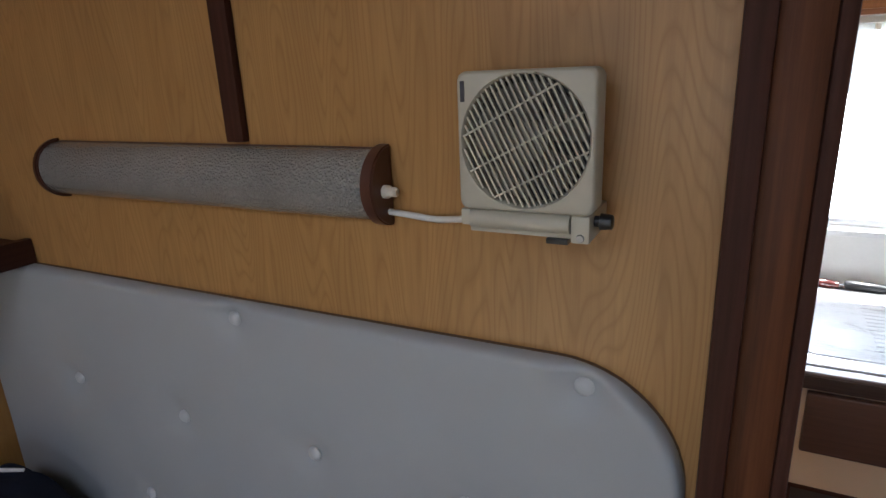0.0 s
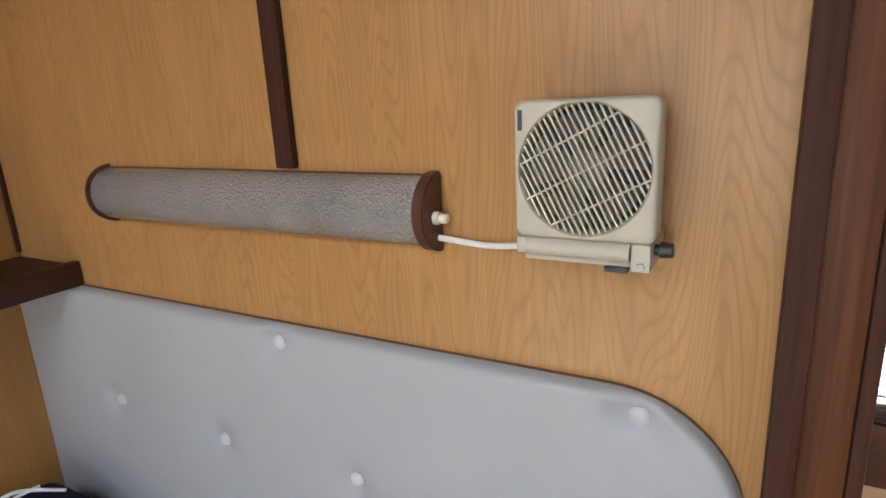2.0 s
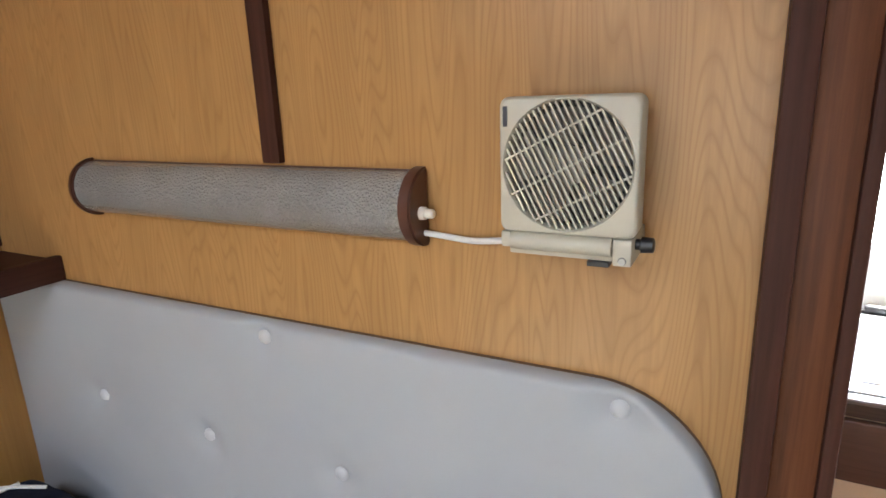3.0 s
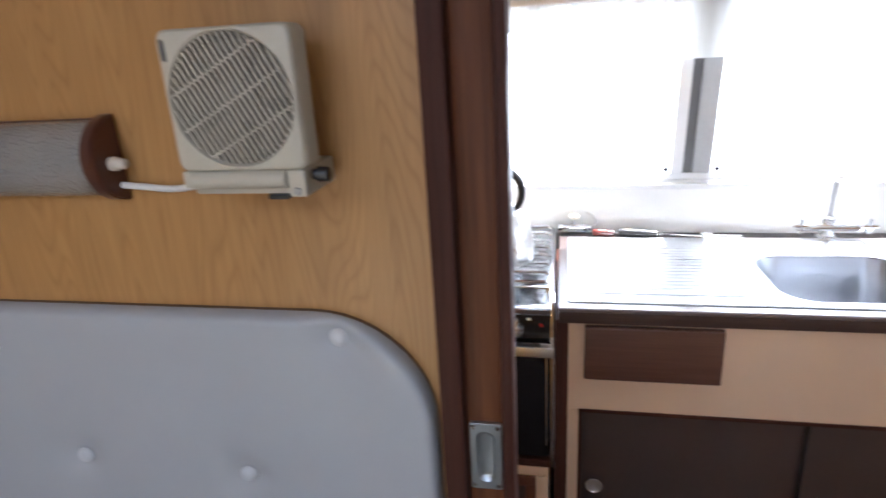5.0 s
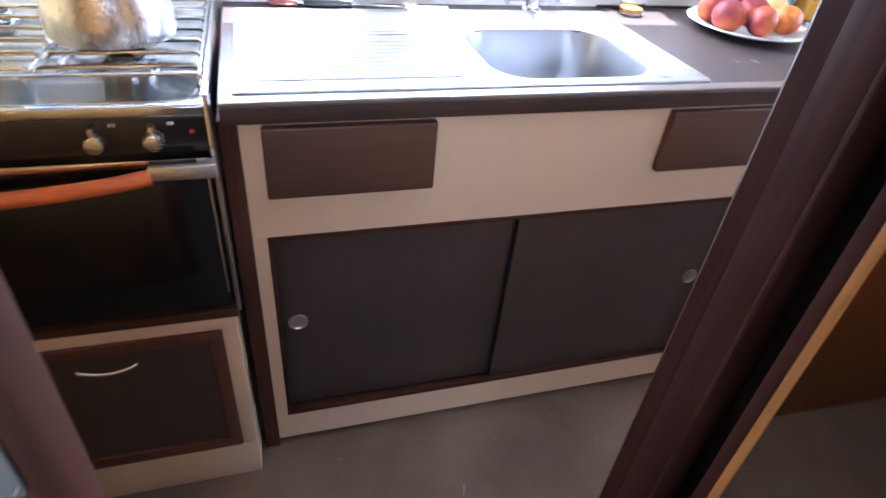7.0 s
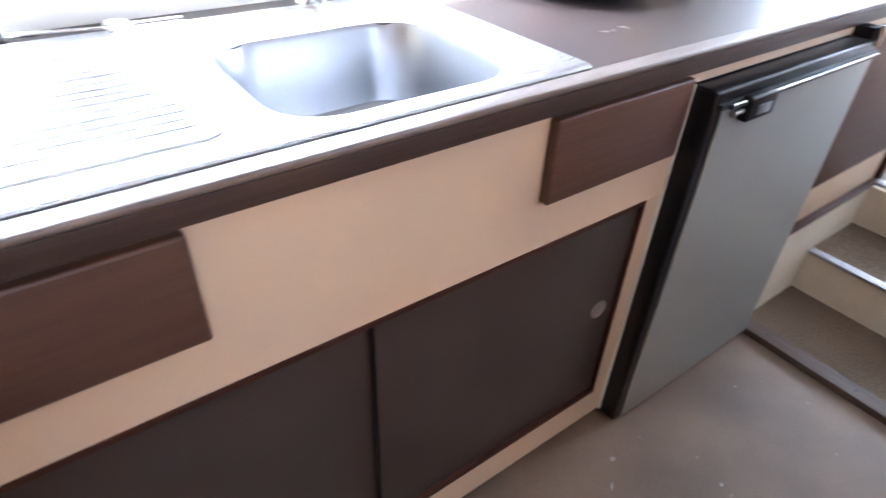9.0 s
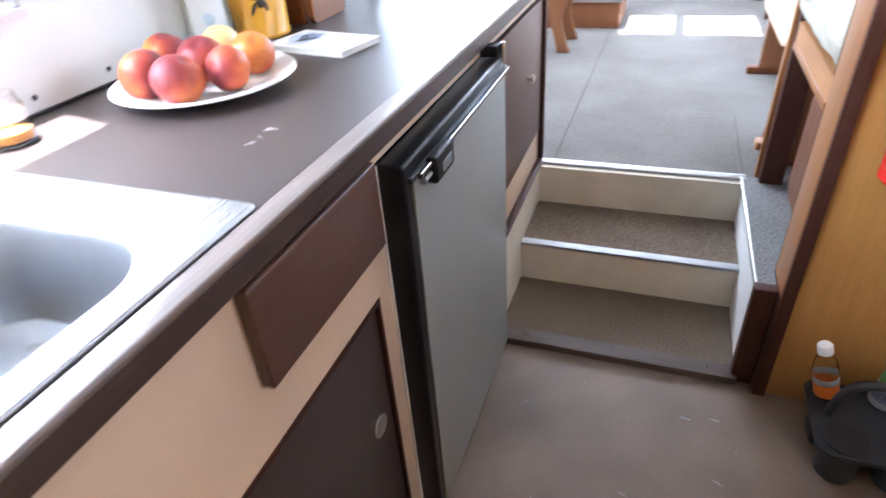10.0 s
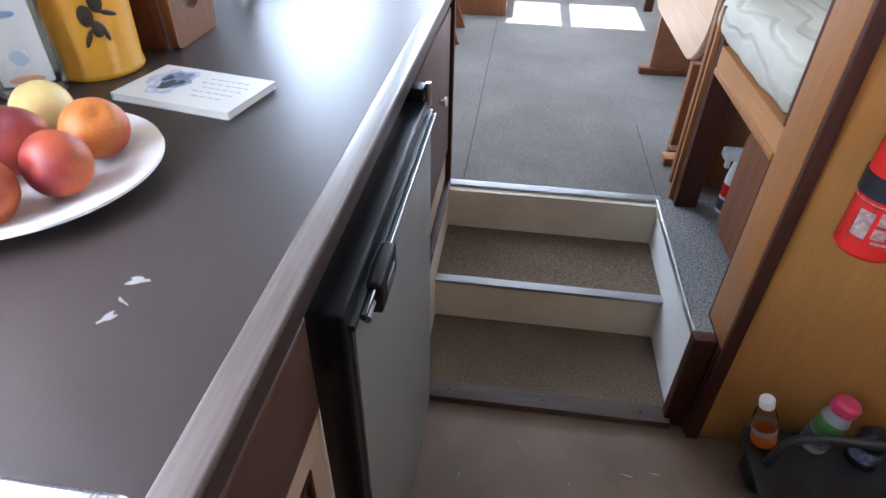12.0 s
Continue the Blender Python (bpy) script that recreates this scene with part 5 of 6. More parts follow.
def book():
    t = thing("book", "thin white paperback with a dark picture on its cover", "book", place=(1.57, 0.285, 0.90))
    m = Matrix.Translation((1.535, 0.275, 0.9005)) @ Matrix.Rotation(radians(-101), 4, "Z")
    w, h = 0.198, 0.124
    attach("page_block", moved(block((-w / 2 + 0.002, -h / 2 + 0.002, 0.0012), (w / 2 - 0.001, h / 2 - 0.002, 0.0101)), m), PAPER, t)
    for z in (0.0, 0.0101):
        attach("cover", moved(block((-w / 2, -h / 2, z), (w / 2, h / 2, z + 0.0012), 0.0004), m), PAPER, t)
    attach("spine", moved(block((-w / 2 - 0.001, -h / 2, 0.0), (-w / 2, h / 2, 0.0113)), m), PAPER, t)

    def blot(cx, cy, a, b, z, seed):
        pts = []
        for i in range(26):
            q = 2 * math.pi * i / 26
            k = 1 + 0.55 * noise.noise(Vector((math.cos(q) * 1.6, math.sin(q) * 1.6, seed)))
            pts.append((cx + a * k * math.cos(q), cy + b * k * math.sin(q)))
        return moved(prism(pts, z, z + 0.0001, "z"), m)

    pic = attach("picture", blot(-0.052, 0.006, 0.036, 0.046, 0.01132, 1.3), plain("pale_blue_wash", (0.52, 0.57, 0.66), 0.5, var=0.3, big=70.0), t, "pale blue cover picture")
    attach("picture_shade", blot(-0.046, 0.010, 0.026, 0.030, 0.01145, 4.4), plain("slate_blue_wash", (0.22, 0.27, 0.40), 0.5, var=0.45, big=80.0), pic)
    for cx, cy, a, b, seed in ((-0.042, -0.008, 0.011, 0.016, 2.1), (-0.030, 0.006, 0.008, 0.009, 7.7), (-0.058, 0.014, 0.007, 0.010, 5.2)):
        attach("picture_shape", blot(cx, cy, a, b, 0.01158, seed), PRINT, pic, "dark shape in the picture")
    for i, (a, ln) in enumerate(((0.004, 0.060), (0.000, 0.072), (0.010, 0.062), (0.004, 0.066), (0.014, 0.050))):
        x = a
        while x < a + ln:
            step = 0.007 + 0.006 * abs(noise.noise(Vector((x * 90, i * 3.1, 0.4))))
            attach("title_word", moved(block((x, 0.033 - i * 0.0155, 0.01135), (x + step, 0.0352 - i * 0.0155, 0.0115)), m), GREY_PRINT, t)
            x += step + 0.0035


book()


def soap_bottle():
    t = thing("washing_up_bottle", "clear washing-up liquid bottle with a printed label", "bottle", place=(1.497, 0.508, 0.90))

    def oval(z, a, b):
        c, n = math.cos(radians(38)), math.sin(radians(38))
        ring = [(1.18 * a * math.cos(i * math.pi / 16), 1.22 * b * math.sin(i * math.pi / 16)) for i in range(32)]
        return [(1.497 + x * c - y * n, 0.508 + x * n + y * c, z) for x, y in ring]

    body = attach("body", loft([oval(0.9008, 0.024, 0.032), oval(0.906, 0.028, 0.037), oval(0.95, 0.029, 0.038), oval(0.99, 0.027, 0.035), oval(1.03, 0.028, 0.036), oval(1.06, 0.024, 0.030), oval(1.085, 0.015, 0.017), oval(1.095, 0.012, 0.012)]), SOAP, t)

    def face(z, a, b, w):
        return [(1.497 - a * math.cos(q), 0.508 - b * math.sin(q), z) for q in [-w + 2 * w * i / 14 for i in range(15)]]

    def label(z0, z1, w, mat, name, grow, text):
        bm = bmesh.new()
        rows = []
        for k in range(6):
            z = z0 + (z1 - z0) * k / 5
            f = 0.0343 + grow
            rows.append([bm.verts.new(p) for p in face(z, f, f + 0.0115, w)])
        for a, b in zip(rows, rows[1:]):
            for i in range(14):
                bm.faces.new((a[i], a[i + 1], b[i + 1], b[i]))
        return attach(name, moved(bm, Matrix.Translation((1.497, 0.508, 0)) @ Matrix.Rotation(radians(38), 4, "Z") @ Matrix.Translation((-1.497, -0.508, 0))), mat, body, text)

    label(0.925, 1.045, 0.75, LABEL_WHITE, "label", 0.0022, "white printed label")
    for z, sx, sz, mat, text in ((1.022, 0.015, 0.005, plain("soft_blue_print", (0.30, 0.46, 0.68), 0.4), "oval blue badge"), (0.965, 0.012, 0.012, plain("pale_blue_print", (0.55, 0.68, 0.78), 0.4), "pale blue flower print"), (0.934, 0.022, 0.006, plain("pale_orange_print", (0.72, 0.40, 0.24), 0.4), "pale orange band")):
        way = radians(218)
        out = Vector((math.cos(way), math.sin(way), 0))
        m = Matrix.Translation(Vector((1.497, 0.508, z)) + out * 0.0372) @ out.to_track_quat("Z", "Y").to_matrix().to_4x4()
        attach("label_print", lathe([(0.0, 0.0012), (0.8, 0.0008), (1.0, -0.0015)], (0, 0, 0), 20, m @ Matrix.Diagonal((sx, sz, 1.0, 1.0)), False, False), mat, body, text)
    attach("cap", lathe([(0.013, 1.0955), (0.013, 1.115), (0.009, 1.12), (0.007, 1.14), (0.0, 1.141)], (1.497, 0.508, 0), 18, None, True, False), LABEL_WHITE, t, "white flip cap")


soap_bottle()


def yellow_tin():
    t = thing("utensil_tin", "yellow ochre tin with printed olives", "tin", place=(1.612, 0.478, 0.90))
    c = (1.612, 0.478, 0)
    attach("body", lathe([(0.0, 0.9008), (0.066, 0.9008), (0.068, 0.904), (0.068, 0.910), (0.0665, 0.913), (0.0715, 1.11), (0.074, 1.113), (0.0715, 1.116), (0.069, 1.113), (0.064, 0.915), (0.0, 0.914)], c, 48, None, False, False), POT_YELLOW, t)
    way = radians(228)
    for da, z, s in ((-0.16, 0.998, 1.9), (0.10, 1.016, 1.9), (0.0, 0.978, 1.5)):
        a = way + da
        out = Vector((math.cos(a), math.sin(a), 0))
        m = Matrix.Translation(Vector(c) + out * 0.0692 + Vector((0, 0, z))) @ out.to_track_quat("Z", "Y").to_matrix().to_4x4()
        attach("olive_print", lathe([(0.0, 0.0012), (0.0046 * s, 0.0009), (0.0056 * s, 0.0)], (0, 0, 0), 14, m @ Matrix.Diagonal((1.0, 1.5, 1.0, 1.0)), False, False), OLIVE, t, "dark printed olive")
    for da, z, w in ((0.24, 1.046, 30), (0.08, 1.056, -10), (-0.10, 1.034, -45), (0.30, 0.998, 70), (-0.22, 0.966, -25), (0.14, 0.972, 15)):
        a = way + da
        out = Vector((math.cos(a), math.sin(a), 0))
        m = Matrix.Translation(Vector(c) + out * 0.0692 + Vector((0, 0, z))) @ out.to_track_quat("Z", "Y").to_matrix().to_4x4() @ Matrix.Rotation(radians(w), 4, "Z")
        attach("leaf_print", lathe([(0.0, 0.001), (0.0030, 0.0008), (0.0038, 0.0)], (0, 0, 0), 12, m @ Matrix.Diagonal((1.0, 3.8, 1.0, 1.0)), False, False), OLIVE, t, "dark printed leaf")


yellow_tin()


def rack():
    """A wooden holder: two uprights with a rounded slot, on a foot."""
    t = thing("wooden_holder", "wooden slotted holder standing beside the tin", "holder", place=(1.78, 0.44, 0.90))

    def upright(y0, y1):
        outer = ring_points(1.785, 1.02, 0.15, 0.238, 0.012, 6)
        inner = ring_points(1.785, 1.035, 0.060, 0.165, 0.029, 6)
        bm = bmesh.new()
        loops = [[bm.verts.new((x, y, z)) for x, z in pts] for pts, y in ((outer, y0), (outer, y1), (inner, y1), (inner, y0))]
        n = len(outer)
        for a, b in zip(loops, loops[1:] + loops[:1]):
            for i in range(n):
                bm.faces.new((a[i], a[(i + 1) % n], b[(i + 1) % n], b[i]))
        return bm

    attach("front_board", upright(0.392, 0.410), TEAK, t)
    attach("rear_board", block((1.712, 0.470, 0.901), (1.858, 0.486, 1.14), 0.004), TEAK, t)
    attach("side", block((1.700, 0.412, 0.901), (1.711, 0.486, 1.14), 0.003), SAPELE, t)


rack()


def tumbler():
    t = thing("tumbler", "drinking glass on the worktop", "glass", place=(2.09, 0.42, 0.90))
    attach("glass", lathe([(0.0, 0.901), (0.030, 0.901), (0.031, 0.904), (0.037, 1.01), (0.0352, 1.01), (0.029, 0.912), (0.0, 0.911)], (2.09, 0.42, 0), 30, None, False, False), GLASS, t)
    attach("red_contents", lathe([(0.0, 0.9125), (0.014, 0.9125), (0.016, 0.98), (0.0, 0.98)], (2.09, 0.42, 0), 18, None, False, False), RED_CLEAR, t, "dark red contents")


tumbler()


def spice_box():
    t = thing("glass_box", "square glass holder with a black base", "holder", place=(2.21, 0.35, 0.90))
    attach("base", block((2.155, 0.312, 0.901), (2.265, 0.392, 0.908), 0.002), BLACK_PLASTIC, t, "black base")
    for lo, hi in (((2.158, 0.315), (2.161, 0.389)), ((2.259, 0.315), (2.262, 0.389)), ((2.1615, 0.315), (2.2585, 0.318)), ((2.1615, 0.386), (2.2585, 0.389))):
        attach("pane", block((*lo, 0.9085), (*hi, 0.965)), GLASS, t)
    attach("contents", block((2.170, 0.325, 0.9085), (2.250, 0.379, 0.935), 0.006), ALUMINIUM, t)


spice_box()


def scuffs():
    spots = (((1.120, 0.129), 0.009, 0.0055, 110), ((1.092, 0.127), 0.008, 0.0014, 60), ((1.071, 0.128), 0.0045, 0.0075, 60))
    for (x, y), a, b, w in spots:
        pts = []
        for i in range(14):
            q = 2 * math.pi * i / 14
            k = 1 + 0.35 * math.sin(3 * q + x * 50) + 0.2 * math.sin(5 * q)
            px, py = a * k * math.cos(q), b * k * math.sin(q)
            pts.append((x + px * math.cos(radians(w)) - py * math.sin(radians(w)), y + px * math.sin(radians(w)) + py * math.cos(radians(w))))
        tagged(solid("scuff_mark", prism(pts, 0.9001, 0.9004, "z"), DUST), "pale chipped scuff on the brown worktop", "scuff")
    for x, y, a, b, w in ((1.095, -0.113, 0.007, 0.006, 0), (1.039, -0.160, 0.010, 0.003, 40), (1.592, -0.552, 0.014, 0.0018, 80), (1.606, -0.619, 0.012, 0.0018, 85), (0.42, -0.22, 0.016, 0.002, 70), (1.25, -0.30, 0.005, 0.004, 0), (1.42, -0.62, 0.012, 0.0015, 60), (0.62, -0.34, 0.006, 0.003, 20), (1.33, -0.42, 0.010, 0.0014, 70)):
        pts = [(a * math.cos(q) * (1 + 0.3 * math.sin(3 * q + x * 9)), b * math.sin(q)) for q in [2 * math.pi * i / 12 for i in range(12)]]
        pts = [(x + p * math.cos(radians(w)) - q * math.sin(radians(w)), y + p * math.sin(radians(w)) + q * math.cos(radians(w))) for p, q in pts]
        tagged(solid("scuff_mark", prism(pts, -0.0199, -0.0194, "z"), DUST), "pale scratch in the brown flooring", "scuff")
    for x in (1.111, 1.264, 1.45):
        tagged(solid("screw", lathe([(0.005, 0), (0.004, 0.002)], (x, 0.5598, 0.926), 12, Matrix.Rotation(math.pi / 2, 4, "X")), BLACK_PLASTIC), "black screw head in the splashback", "screw")


scuffs()

# ---------------------------------------------------------------- fridge and next cupboard


def fridge():
    t = thing("fridge", "built-in fridge with a grey door and black edge trim", "fridge", place=(1.455, 0.2, 0.0))
    x0, x1 = 1.168, 1.745
    attach("cabinet", block((x0, 0.004, -0.02), (x1, 0.50, 0.832), 0.003), FRIDGE_BLACK, t)
    d = attach("door", block((x0, -0.046, -0.008), (x1, 0.002, 0.833), 0.006, 3), FRIDGE_BLACK, t, "black door surround")
    attach("front_panel", block((x0 + 0.024, -0.0500, -0.004), (x1 - 0.004, -0.0455, 0.800), 0.0015), FRIDGE_GREY, d, "grey metallic door panel")
    attach("top_rail", merged(block((x0 + 0.010, -0.0545, 0.802), (x1 - 0.002, -0.045, 0.812), 0.002), rod((x0 + 0.03, -0.058, 0.8065), (x1 - 0.02, -0.058, 0.8065), 0.0045, 12)), RUBBER, d, "black rail below an added highlight rod")
    # Thin chrome rod added to draw the rail's highlight.
    attach("rail_highlight", rod((x0 + 0.03, -0.0615, 0.811), (x1 - 0.02, -0.0615, 0.811), 0.002, 8), CHROME, d)
    latch = attach("latch", block((x0 + 0.072, -0.070, 0.772), (x0 + 0.158, -0.050, 0.818), 0.006, 3), FRIDGE_BLACK, d, "black plastic latch")
    attach("badge", block((x0 + 0.098, -0.0712, 0.782), (x0 + 0.140, -0.0698, 0.800), 0.001), PLATE_METAL, latch, "small bluish badge")
    attach("latch_pin", merged(rod((x0 + 0.046, -0.058, 0.792), (x0 + 0.0715, -0.058, 0.792), 0.0045, 14), rod((x0 + 0.042, -0.058, 0.792), (x0 + 0.046, -0.058, 0.792), 0.006, 14)), NOSING, latch, "bright latch pin")
    attach("hinge", block((x1 - 0.030, -0.040, 0.834), (x1 + 0.004, 0.0, 0.858), 0.003), FRIDGE_BLACK, t, "black top hinge")
    attach("hinge_pin", rod((x1 - 0.006, -0.046, 0.82), (x1 - 0.006, -0.046, 0.862), 0.006, 12), ALUMINIUM, t)
    attach("gasket", block((x0 - 0.0045, -0.004, 0.0), (x0 - 0.0005, 0.016, 0.834)), WHITE, t, "thin pale filler strip")


fridge()
tagged(solid("fridge_fascia", block((1.1635, 0.0, 0.836), (2.40, 0.015, 0.8655)), BEIGE), "beige strip between fridge and worktop", "fascia", kind="structure")


def end_cupboard():
    t = thing("end_cupboard", "brown cupboard beside the steps with a white knob", "cabinet", place=(2.08, 0.2, 0.29))
    attach("carcass", merged(block((1.76, 0.006, 0.292), (2.36, 0.5, 0.834))), CUPBOARD, t)
    attach("lower_panel", block((1.752, -0.002, 0.292), (2.372, 0.0055, 0.405), 0.002), BEIGE, t, "beige lower panel")
    d = attach("door", block((1.775, -0.010, 0.41), (2.350, 0.005, 0.828), 0.003), DRAWER, t, "dark brown door")
    attach("knob", lathe([(0.006, 0), (0.006, 0.008), (0.013, 0.011), (0.013, 0.016), (0.008, 0.019), (0.0, 0.0195)], (2.17, -0.0098, 0.642), 18, Matrix.Rotation(math.pi / 2, 4, "X"), True, False), IVORY, d, "ivory knob")
    attach("end_post", block((2.373, -0.018, 0.292), (2.402, 0.02, 0.865), 0.003), MAHOGANY, t, "dark end post")


end_cupboard()

# ---------------------------------------------------------------- floor and divider


def caddy():
    t = thing("cleaning_caddy", "dark grey plastic caddy with cup holes on the floor", "caddy", place=(1.60, -0.93, -0.02))
    x0, x1, y0, y1, h = 1.475, 1.70, -1.16, -0.80, 0.085
    cups = [(1.53, -0.865), (1.53, -0.98), (1.53, -1.095)]
    cx, cy, w, d = (x0 + x1) / 2, (y0 + y1) / 2, x1 - x0, y1 - y0
    attach("tray", loft([[(x, y, z) for x, y in ring_points(cx, cy, ww, dd, r, 6)] for z, ww, dd, r in (
        (h - 0.012, w - 0.006, d - 0.006, 0.03), (h, w, d, 0.032), (h + 0.003, w, d, 0.032), (h + 0.003, w - 0.012, d - 0.012, 0.028), (h - 0.004, w - 0.016, d - 0.016, 0.026))], True, True), RUBBER, t)
    attach("bin", loft([[(x, y, z) for x, y in ring_points(1.635, cy, ww, d - 0.05, 0.02, 5)] for z, ww in ((-0.02, 0.09), (h - 0.0125, 0.105))]), RUBBER, t)
    for x, y in cups:
        c = attach("cup", lathe([(0.036, -0.02), (0.040, -0.017), (0.043, h + 0.0005), (0.047, h + 0.0045), (0.0435, h + 0.0045)], (x, y, 0), 28, None, True, False), RUBBER, t)
        # Black disc under the rim stands in for the cup's shaded depth.
        attach("cup_shade_disc", lathe([(0.0, h + 0.0036), (0.0432, h + 0.0042)], (x, y, 0), 28, None, False, False), BLACK_PLASTIC, c, "black disc standing in for the shaded inside")
    attach("handle", tube(smooth_path([(1.600, -0.84, h), (1.600, -0.852, h + 0.06), (1.600, -0.885, h + 0.102), (1.600, -0.98, h + 0.108), (1.600, -1.07, h + 0.102), (1.600, -1.11, h + 0.06), (1.600, -1.12, h)]), 0.011, 12), RUBBER, t)


caddy()


def caddy_bottles():
    t = thing("spirit_bottle", "small clear bottle with an orange label in the caddy", "bottle", place=(1.650, -0.845, 0.081))
    m = Matrix.Translation((1.650, -0.845, 0.0812)) @ Matrix.Rotation(radians(-15), 4, "X")

    def turned(profile, seg=26, lo=False, hi=False):
        return moved(lathe(profile, (0, 0, 0), seg, None, lo, hi), m)

    b = attach("body", turned([(0.0, 0.0), (0.024, 0.0), (0.026, 0.004), (0.026, 0.100), (0.022, 0.122), (0.012, 0.138), (0.012, 0.143), (0.0, 0.143)]), THIN_CLEAR, t)
    attach("orange_label", turned([(0.0263, 0.024), (0.0266, 0.025), (0.0266, 0.060), (0.0263, 0.061)]), LABEL_ORANGE, b, "orange label")
    attach("white_label", turned([(0.0263, 0.0615), (0.0266, 0.062), (0.0266, 0.078), (0.0263, 0.079)]), SHADED_WHITE, b, "white label band, greyed for the dim corner")
    attach("cap", turned([(0.0145, 0.1435), (0.016, 0.145), (0.016, 0.165), (0.014, 0.168), (0.0, 0.1685)], 20, True), LABEL_WHITE, t, "white screw cap")
    t = thing("cleaner_bottle", "leaning cleaner bottle with a pink cap in the caddy", "bottle", place=(1.672, -0.960, 0.081))
    m = Matrix.Translation((1.672, -0.960, 0.0812)) @ Matrix.Rotation(radians(8), 4, "X")
    b = attach("body", turned([(0.0, 0.0), (0.028, 0.0), (0.030, 0.004), (0.030, 0.100), (0.024, 0.124), (0.0, 0.125)]), SHADED_WHITE, t)
    attach("label", turned([(0.0303, 0.018), (0.0306, 0.019), (0.0306, 0.052), (0.0303, 0.053)]), SHADED_LABEL, b, "printed label, darkened for the dim corner")
    attach("label", turned([(0.0303, 0.060), (0.0306, 0.061), (0.0306, 0.098), (0.0303, 0.099)]), GREEN, b, "green printed label")
    attach("cap", turned([(0.022, 0.1255), (0.028, 0.129), (0.028, 0.150), (0.021, 0.158), (0.0, 0.159)], 20, True), PINK, t, "pink cap")
    t = thing("polish_bottle", "dark plastic bottle with a printed label in the caddy", "bottle", place=(1.645, -1.055, 0.081))
    b = attach("body", lathe([(0.0, 0.1085), (0.030, 0.1085), (0.032, 0.112), (0.032, 0.19), (0.016, 0.21), (0.0, 0.211)], (1.645, -1.055, -0.0273), 24, None, False, False), BLACK_PLASTIC, t)
    attach("label", lathe([(0.0323, 0.13), (0.0326, 0.131), (0.0326, 0.165), (0.0323, 0.166)], (1.645, -1.055, -0.0273), 24, None, False, False), SHADED_LABEL, b, "printed label, darkened for the dim corner")


caddy_bottles()


def extinguisher():
    t = thing("fire_extinguisher", "red fire extinguisher hanging on the divider", "extinguisher", place=(1.675, -0.8400, 0.6360))
    c = (1.675, -0.8400, 0)
    b = attach("cylinder", lathe([(0.0, 0.6380), (0.045, 0.6380), (0.052, 0.6460), (0.052, 0.8360), (0.048, 0.8660), (0.034, 0.8910), (0.018, 0.9020), (0.016, 0.9160), (0.0, 0.9160)], c, 36, None, False, False), RED, t)

    def wrap(a0, a1, z0, z1, rad):
        bm = bmesh.new()
        rows = [[bm.verts.new((c[0] + rad * math.cos(radians(a0 + (a1 - a0) * k / 10)), c[1] + rad * math.sin(radians(a0 + (a1 - a0) * k / 10)), z)) for k in range(11)] for z in (z0, z1)]
        for k in range(10):
            bm.faces.new((rows[0][k], rows[0][k + 1], rows[1][k + 1], rows[1][k]))
        bmesh.ops.solidify(bm, geom=bm.faces[:], thickness=0.0003)
        return bm

    lab = attach("instruction_label", wrap(60, 300, 0.668, 0.742, 0.0524), plain("worn_red_label", (0.42, 0.035, 0.03), 0.4, var=0.2, big=60.0), b, "red instruction label")
    for a0, a1, z0, z1 in ((146, 168, 0.712, 0.736), (174, 196, 0.712, 0.736), (202, 226, 0.712, 0.736), (146, 168, 0.686, 0.706), (176, 226, 0.700, 0.706), (176, 220, 0.690, 0.695), (150, 226, 0.676, 0.681), (110, 138, 0.680, 0.730), (60, 300, 0.7425, 0.7445)):
        attach("label_mark", wrap(a0, a1, z0, z1, 0.0531), LABEL_PALE, lab)
    attach("strap", lathe([(0.0528, 0.7500), (0.0545, 0.7510), (0.0545, 0.7880), (0.0528, 0.7890)], c, 36, None, False, False), BLACK_LABEL, t, "black strap")
    attach("valve", merged(rod((1.675, -0.8400, 0.9160), (1.675, -0.8400, 0.9410), 0.014, 14), block((1.655, -0.8720, 0.9410), (1.695, -0.8080, 0.9540), 0.003)), BLACK_PLASTIC, t, "black valve head")
    attach("lever", block((1.665, -0.9220, 0.9580), (1.685, -0.8220, 0.9660), 0.003), BLACK_PLASTIC, t)
    attach("bracket", block((1.7275, -0.8570, 0.6560), (1.7345, -0.8230, 0.8960), 0.002), BLACK_PLASTIC, t)


extinguisher()
tagged(solid("brochure", merged(block((1.640, -0.96, 0.70), (1.646, -0.90, 0.90), 0.001), block((1.6465, -0.957, 0.702), (1.7345, -0.903, 0.896), 0.002)), PAPER), "folded white papers tucked beside the extinguisher", "papers")


def spray_bottle():
    t = thing("spray_bottle", "white spray bottle with a red label in the bunk locker", "bottle", place=(2.33, -0.855, 0.287))
    c = (2.33, -0.855, 0)
    b = attach("body", lathe([(0.0, 0.2885), (0.023, 0.2885), (0.026, 0.294), (0.026, 0.40), (0.021, 0.44), (0.014, 0.462), (0.0, 0.463)], c, 26, None, False, False), LABEL_WHITE, t)
    attach("label", lathe([(0.0263, 0.345), (0.0266, 0.346), (0.0266, 0.385), (0.0263, 0.386)], c, 26, None, False, False), RED, b, "red label")
    attach("dark_label", lathe([(0.0263, 0.30), (0.0266, 0.301), (0.0266, 0.335), (0.0263, 0.336)], c, 26, None, False, False), PRINT, b, "dark printed band")
    attach("trigger_head", merged(block((2.31, -0.885, 0.4635), (2.35, -0.80, 0.492), 0.006, 3), block((2.322, -0.825, 0.435), (2.338, -0.813, 0.466), 0.003)), LABEL_WHITE, t, "white trigger head")


spray_bottle()
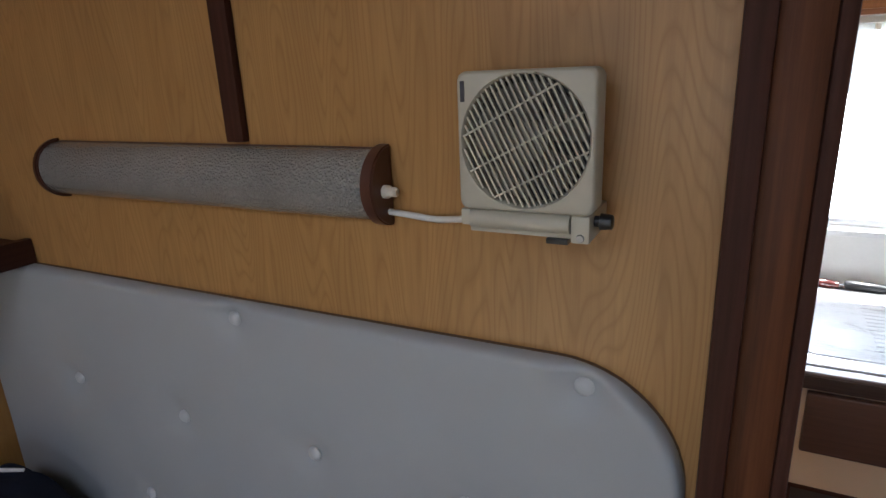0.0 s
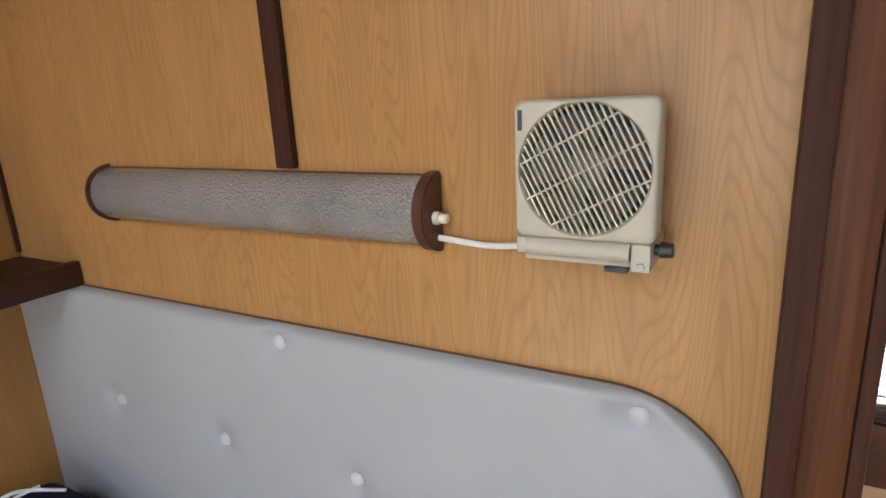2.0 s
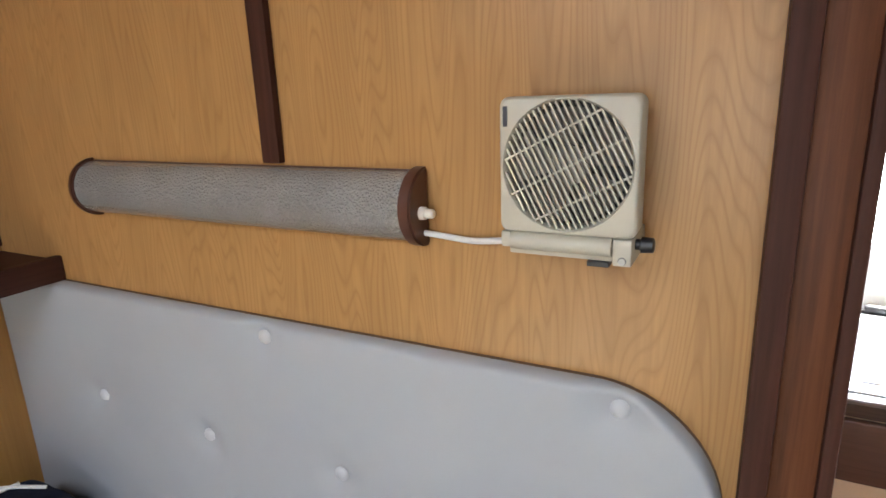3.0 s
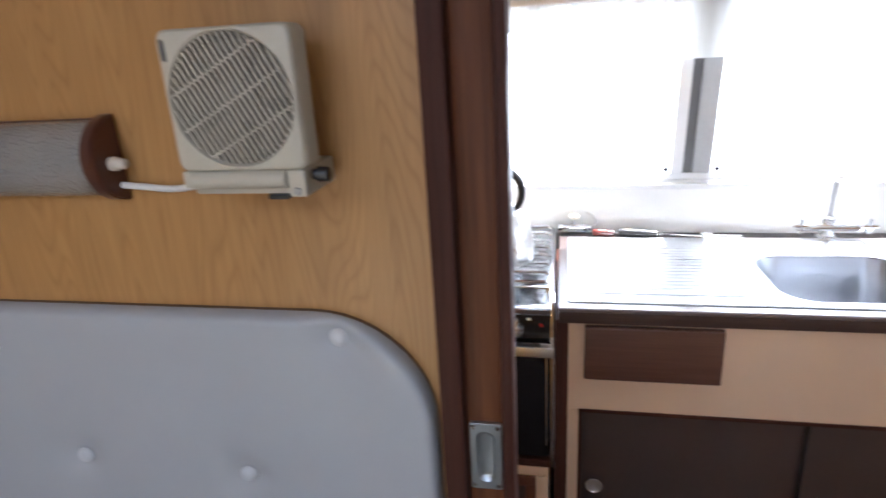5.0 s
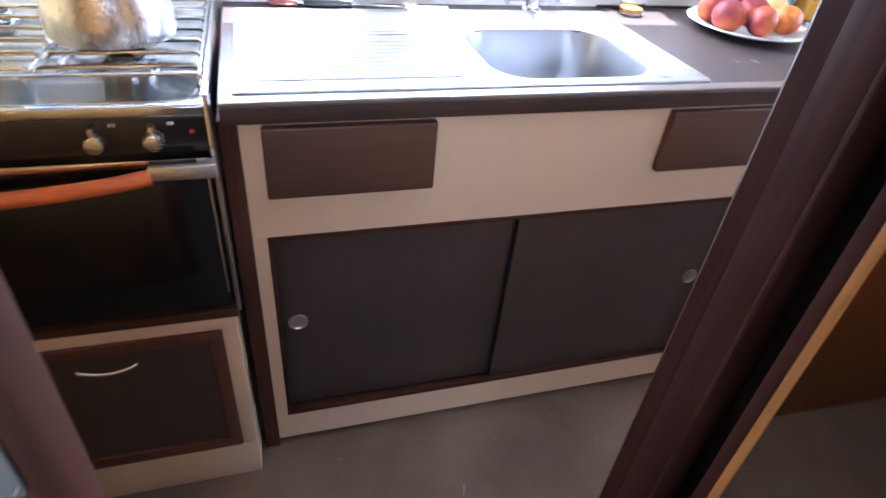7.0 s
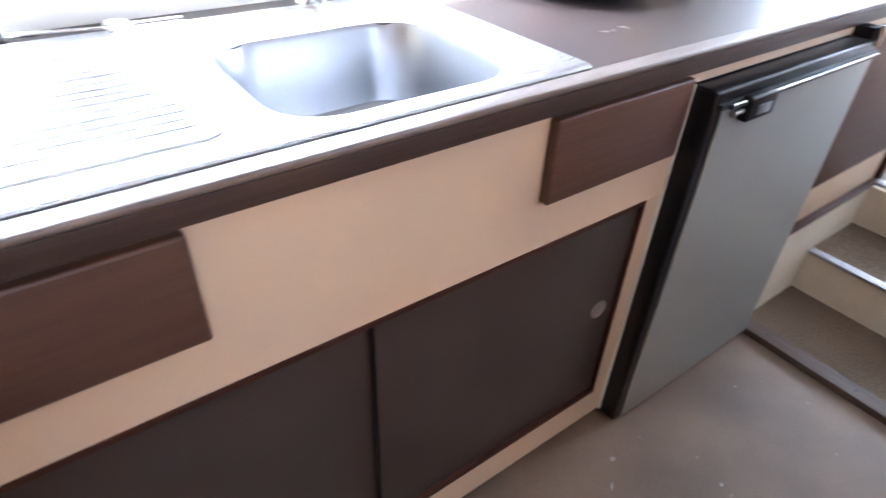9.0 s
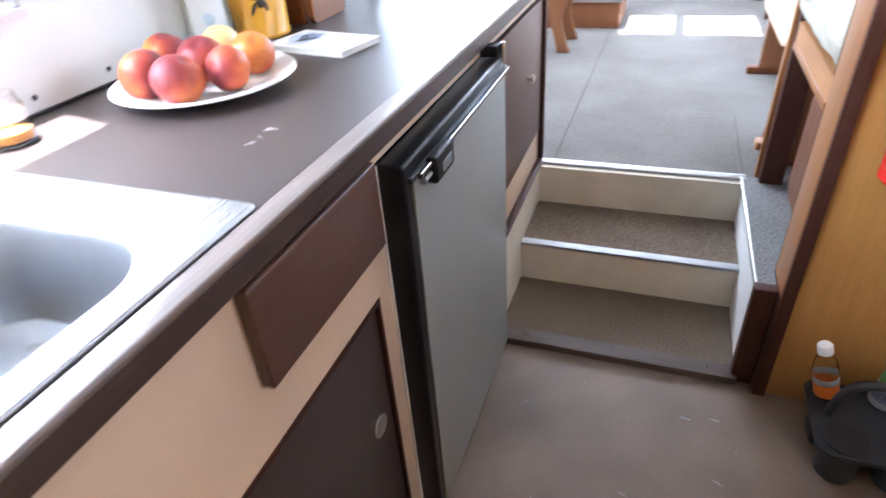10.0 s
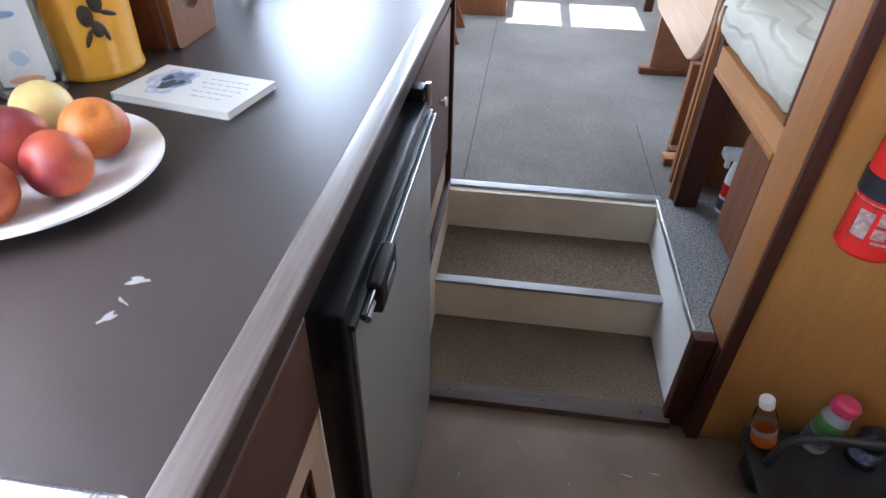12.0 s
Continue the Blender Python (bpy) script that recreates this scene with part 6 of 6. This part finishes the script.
tagged(solid("locker_panel", prism(ring_points(1.943, 0.565, 0.160, 0.270, 0.04, 4), -0.731, -0.722, "y"), SAPELE), "brown wooden panel set in the locker opening", "panel", kind="structure")


def cushion(name, label, lo, hi, mat, r=0.035, piping=None):
    t = thing(name, label, "cushion", place=((lo[0] + hi[0]) / 2, (lo[1] + hi[1]) / 2, lo[2]))
    bm = block(lo, hi, r, 4)
    bmesh.ops.subdivide_edges(bm, edges=[e for e in bm.edges if e.calc_length() > 0.08], cuts=10, use_grid_fill=True)
    for v in bm.verts:
        v.co += Vector((noise.noise(v.co * 9), noise.noise(v.co * 9 + Vector((5, 0, 0))), noise.noise(v.co * 11 + Vector((0, 7, 0))))) * 0.006
        if v.co.z < lo[2] + 0.002:
            v.co.z = lo[2] + 0.001
    attach("pad", bm, mat, t)
    return t


cushion("bunk_cushion", "quilted cream mattress on the bunk", (1.874, -1.50, 0.7755), (2.45, -0.706, 0.885), MATTRESS, 0.05)

# ---------------------------------------------------------------- saloon


def drop_leaf_table():
    t = thing("drop_leaf_table", "drop-leaf table with its rounded leaf hanging down", "table", place=(3.05, -0.85, SAL))
    x0, x1, z0, z1, r = 2.62, 3.55, 0.585, 1.005, 0.20
    pts = [(x1, z1), (x0, z1)]
    for i in range(11):
        a = math.pi + math.pi / 2 * i / 10
        pts.append((x0 + r + r * math.cos(a), z0 + r + r * math.sin(a)))
    for i in range(11):
        a = 1.5 * math.pi + math.pi / 2 * i / 10
        pts.append((x1 - r + r * math.cos(a), z0 + r + r * math.sin(a)))
    attach("leaf", prism(pts, -0.775, -0.752, "y", 0.004), wood("pale_table_veneer", (0.46, 0.30, 0.19), (0.60, 0.42, 0.28), "x", 34.0, 0.35), t, "pale veneered leaf")
    attach("tabletop", block((x0, -1.15, 1.006), (x1, -0.752, 1.028), 0.004), TEAK_X, t)
    for x in (2.66, 3.46):
        leg = attach("end_panel", block((x, -1.05, SAL + 0.03), (x + 0.03, -0.79, 1.005), 0.004), TEAK, t)
        attach("foot", block((x - 0.008, -1.10, SAL), (x + 0.038, -0.745, SAL + 0.03), 0.005), SAPELE, leg)
    attach("gate_leg", block((2.70, -0.785, SAL + 0.002), (2.735, -0.755, 0.60), 0.004), TEAK, t)


drop_leaf_table()


def settee(name, label, x0, x1, y0, y1, face):
    t = thing(name, label, "settee", place=((x0 + x1) / 2, (y0 + y1) / 2, SAL))
    attach("base", block((x0, y0, SAL), (x1, y1, 0.62), 0.005), TEAK, t)
    attach("seat", block((x0, y0, 0.6205), (x1, y1, 0.73), 0.03, 3), MATTRESS, t, "cream seat cushion")
    return t


settee("settee", "wooden settee with a cream seat at the far side", 3.62, 4.3, -1.60, -1.0, -1)


def seat_end():
    t = thing("bench_end", "shaped red-brown wooden bench end", "bench", place=(3.72, 0.2, SAL))
    prof = [(0.105, SAL), (0.17, SAL), (0.20, 0.40), (0.235, 0.52), (0.23, 0.70), (0.13, 0.70), (0.125, 0.55), (0.155, 0.46), (0.145, 0.40)]
    attach("end_board", prism(prof, 3.70, 3.73, "x", 0.004), TEAK, t)
    attach("end_board", prism(prof, 3.98, 4.01, "x", 0.004), TEAK, t)
    attach("seat", block((3.66, 0.12, 0.70), (4.06, 0.60, 0.74), 0.008), MATTRESS, t, "cream seat pad")
    attach("rear_leg", block((3.70, 0.55, SAL), (4.01, 0.59, 0.70), 0.004), TEAK, t)


seat_end()


def step_box():
    t = thing("step_box", "wooden step with a carpeted top in the saloon", "step", place=(4.4, 0.1, SAL))
    attach("body", block((4.24, -0.10, SAL), (4.75, 0.50, 0.435), 0.004), TEAK, t)
    attach("top", block((4.23, -0.11, 0.4355), (4.76, 0.50, 0.452), 0.004), CARPET, t, "grey carpeted top")
    attach("nosing", block((4.226, -0.112, 0.436), (4.2295, 0.5, 0.454)), ALUMINIUM, t)


step_box()
structure("far_door_frame", block((4.50, -0.955, SAL), (4.54, -0.905, 1.2), 0.004), MAHOGANY, "dark wooden post in the saloon", "trim")
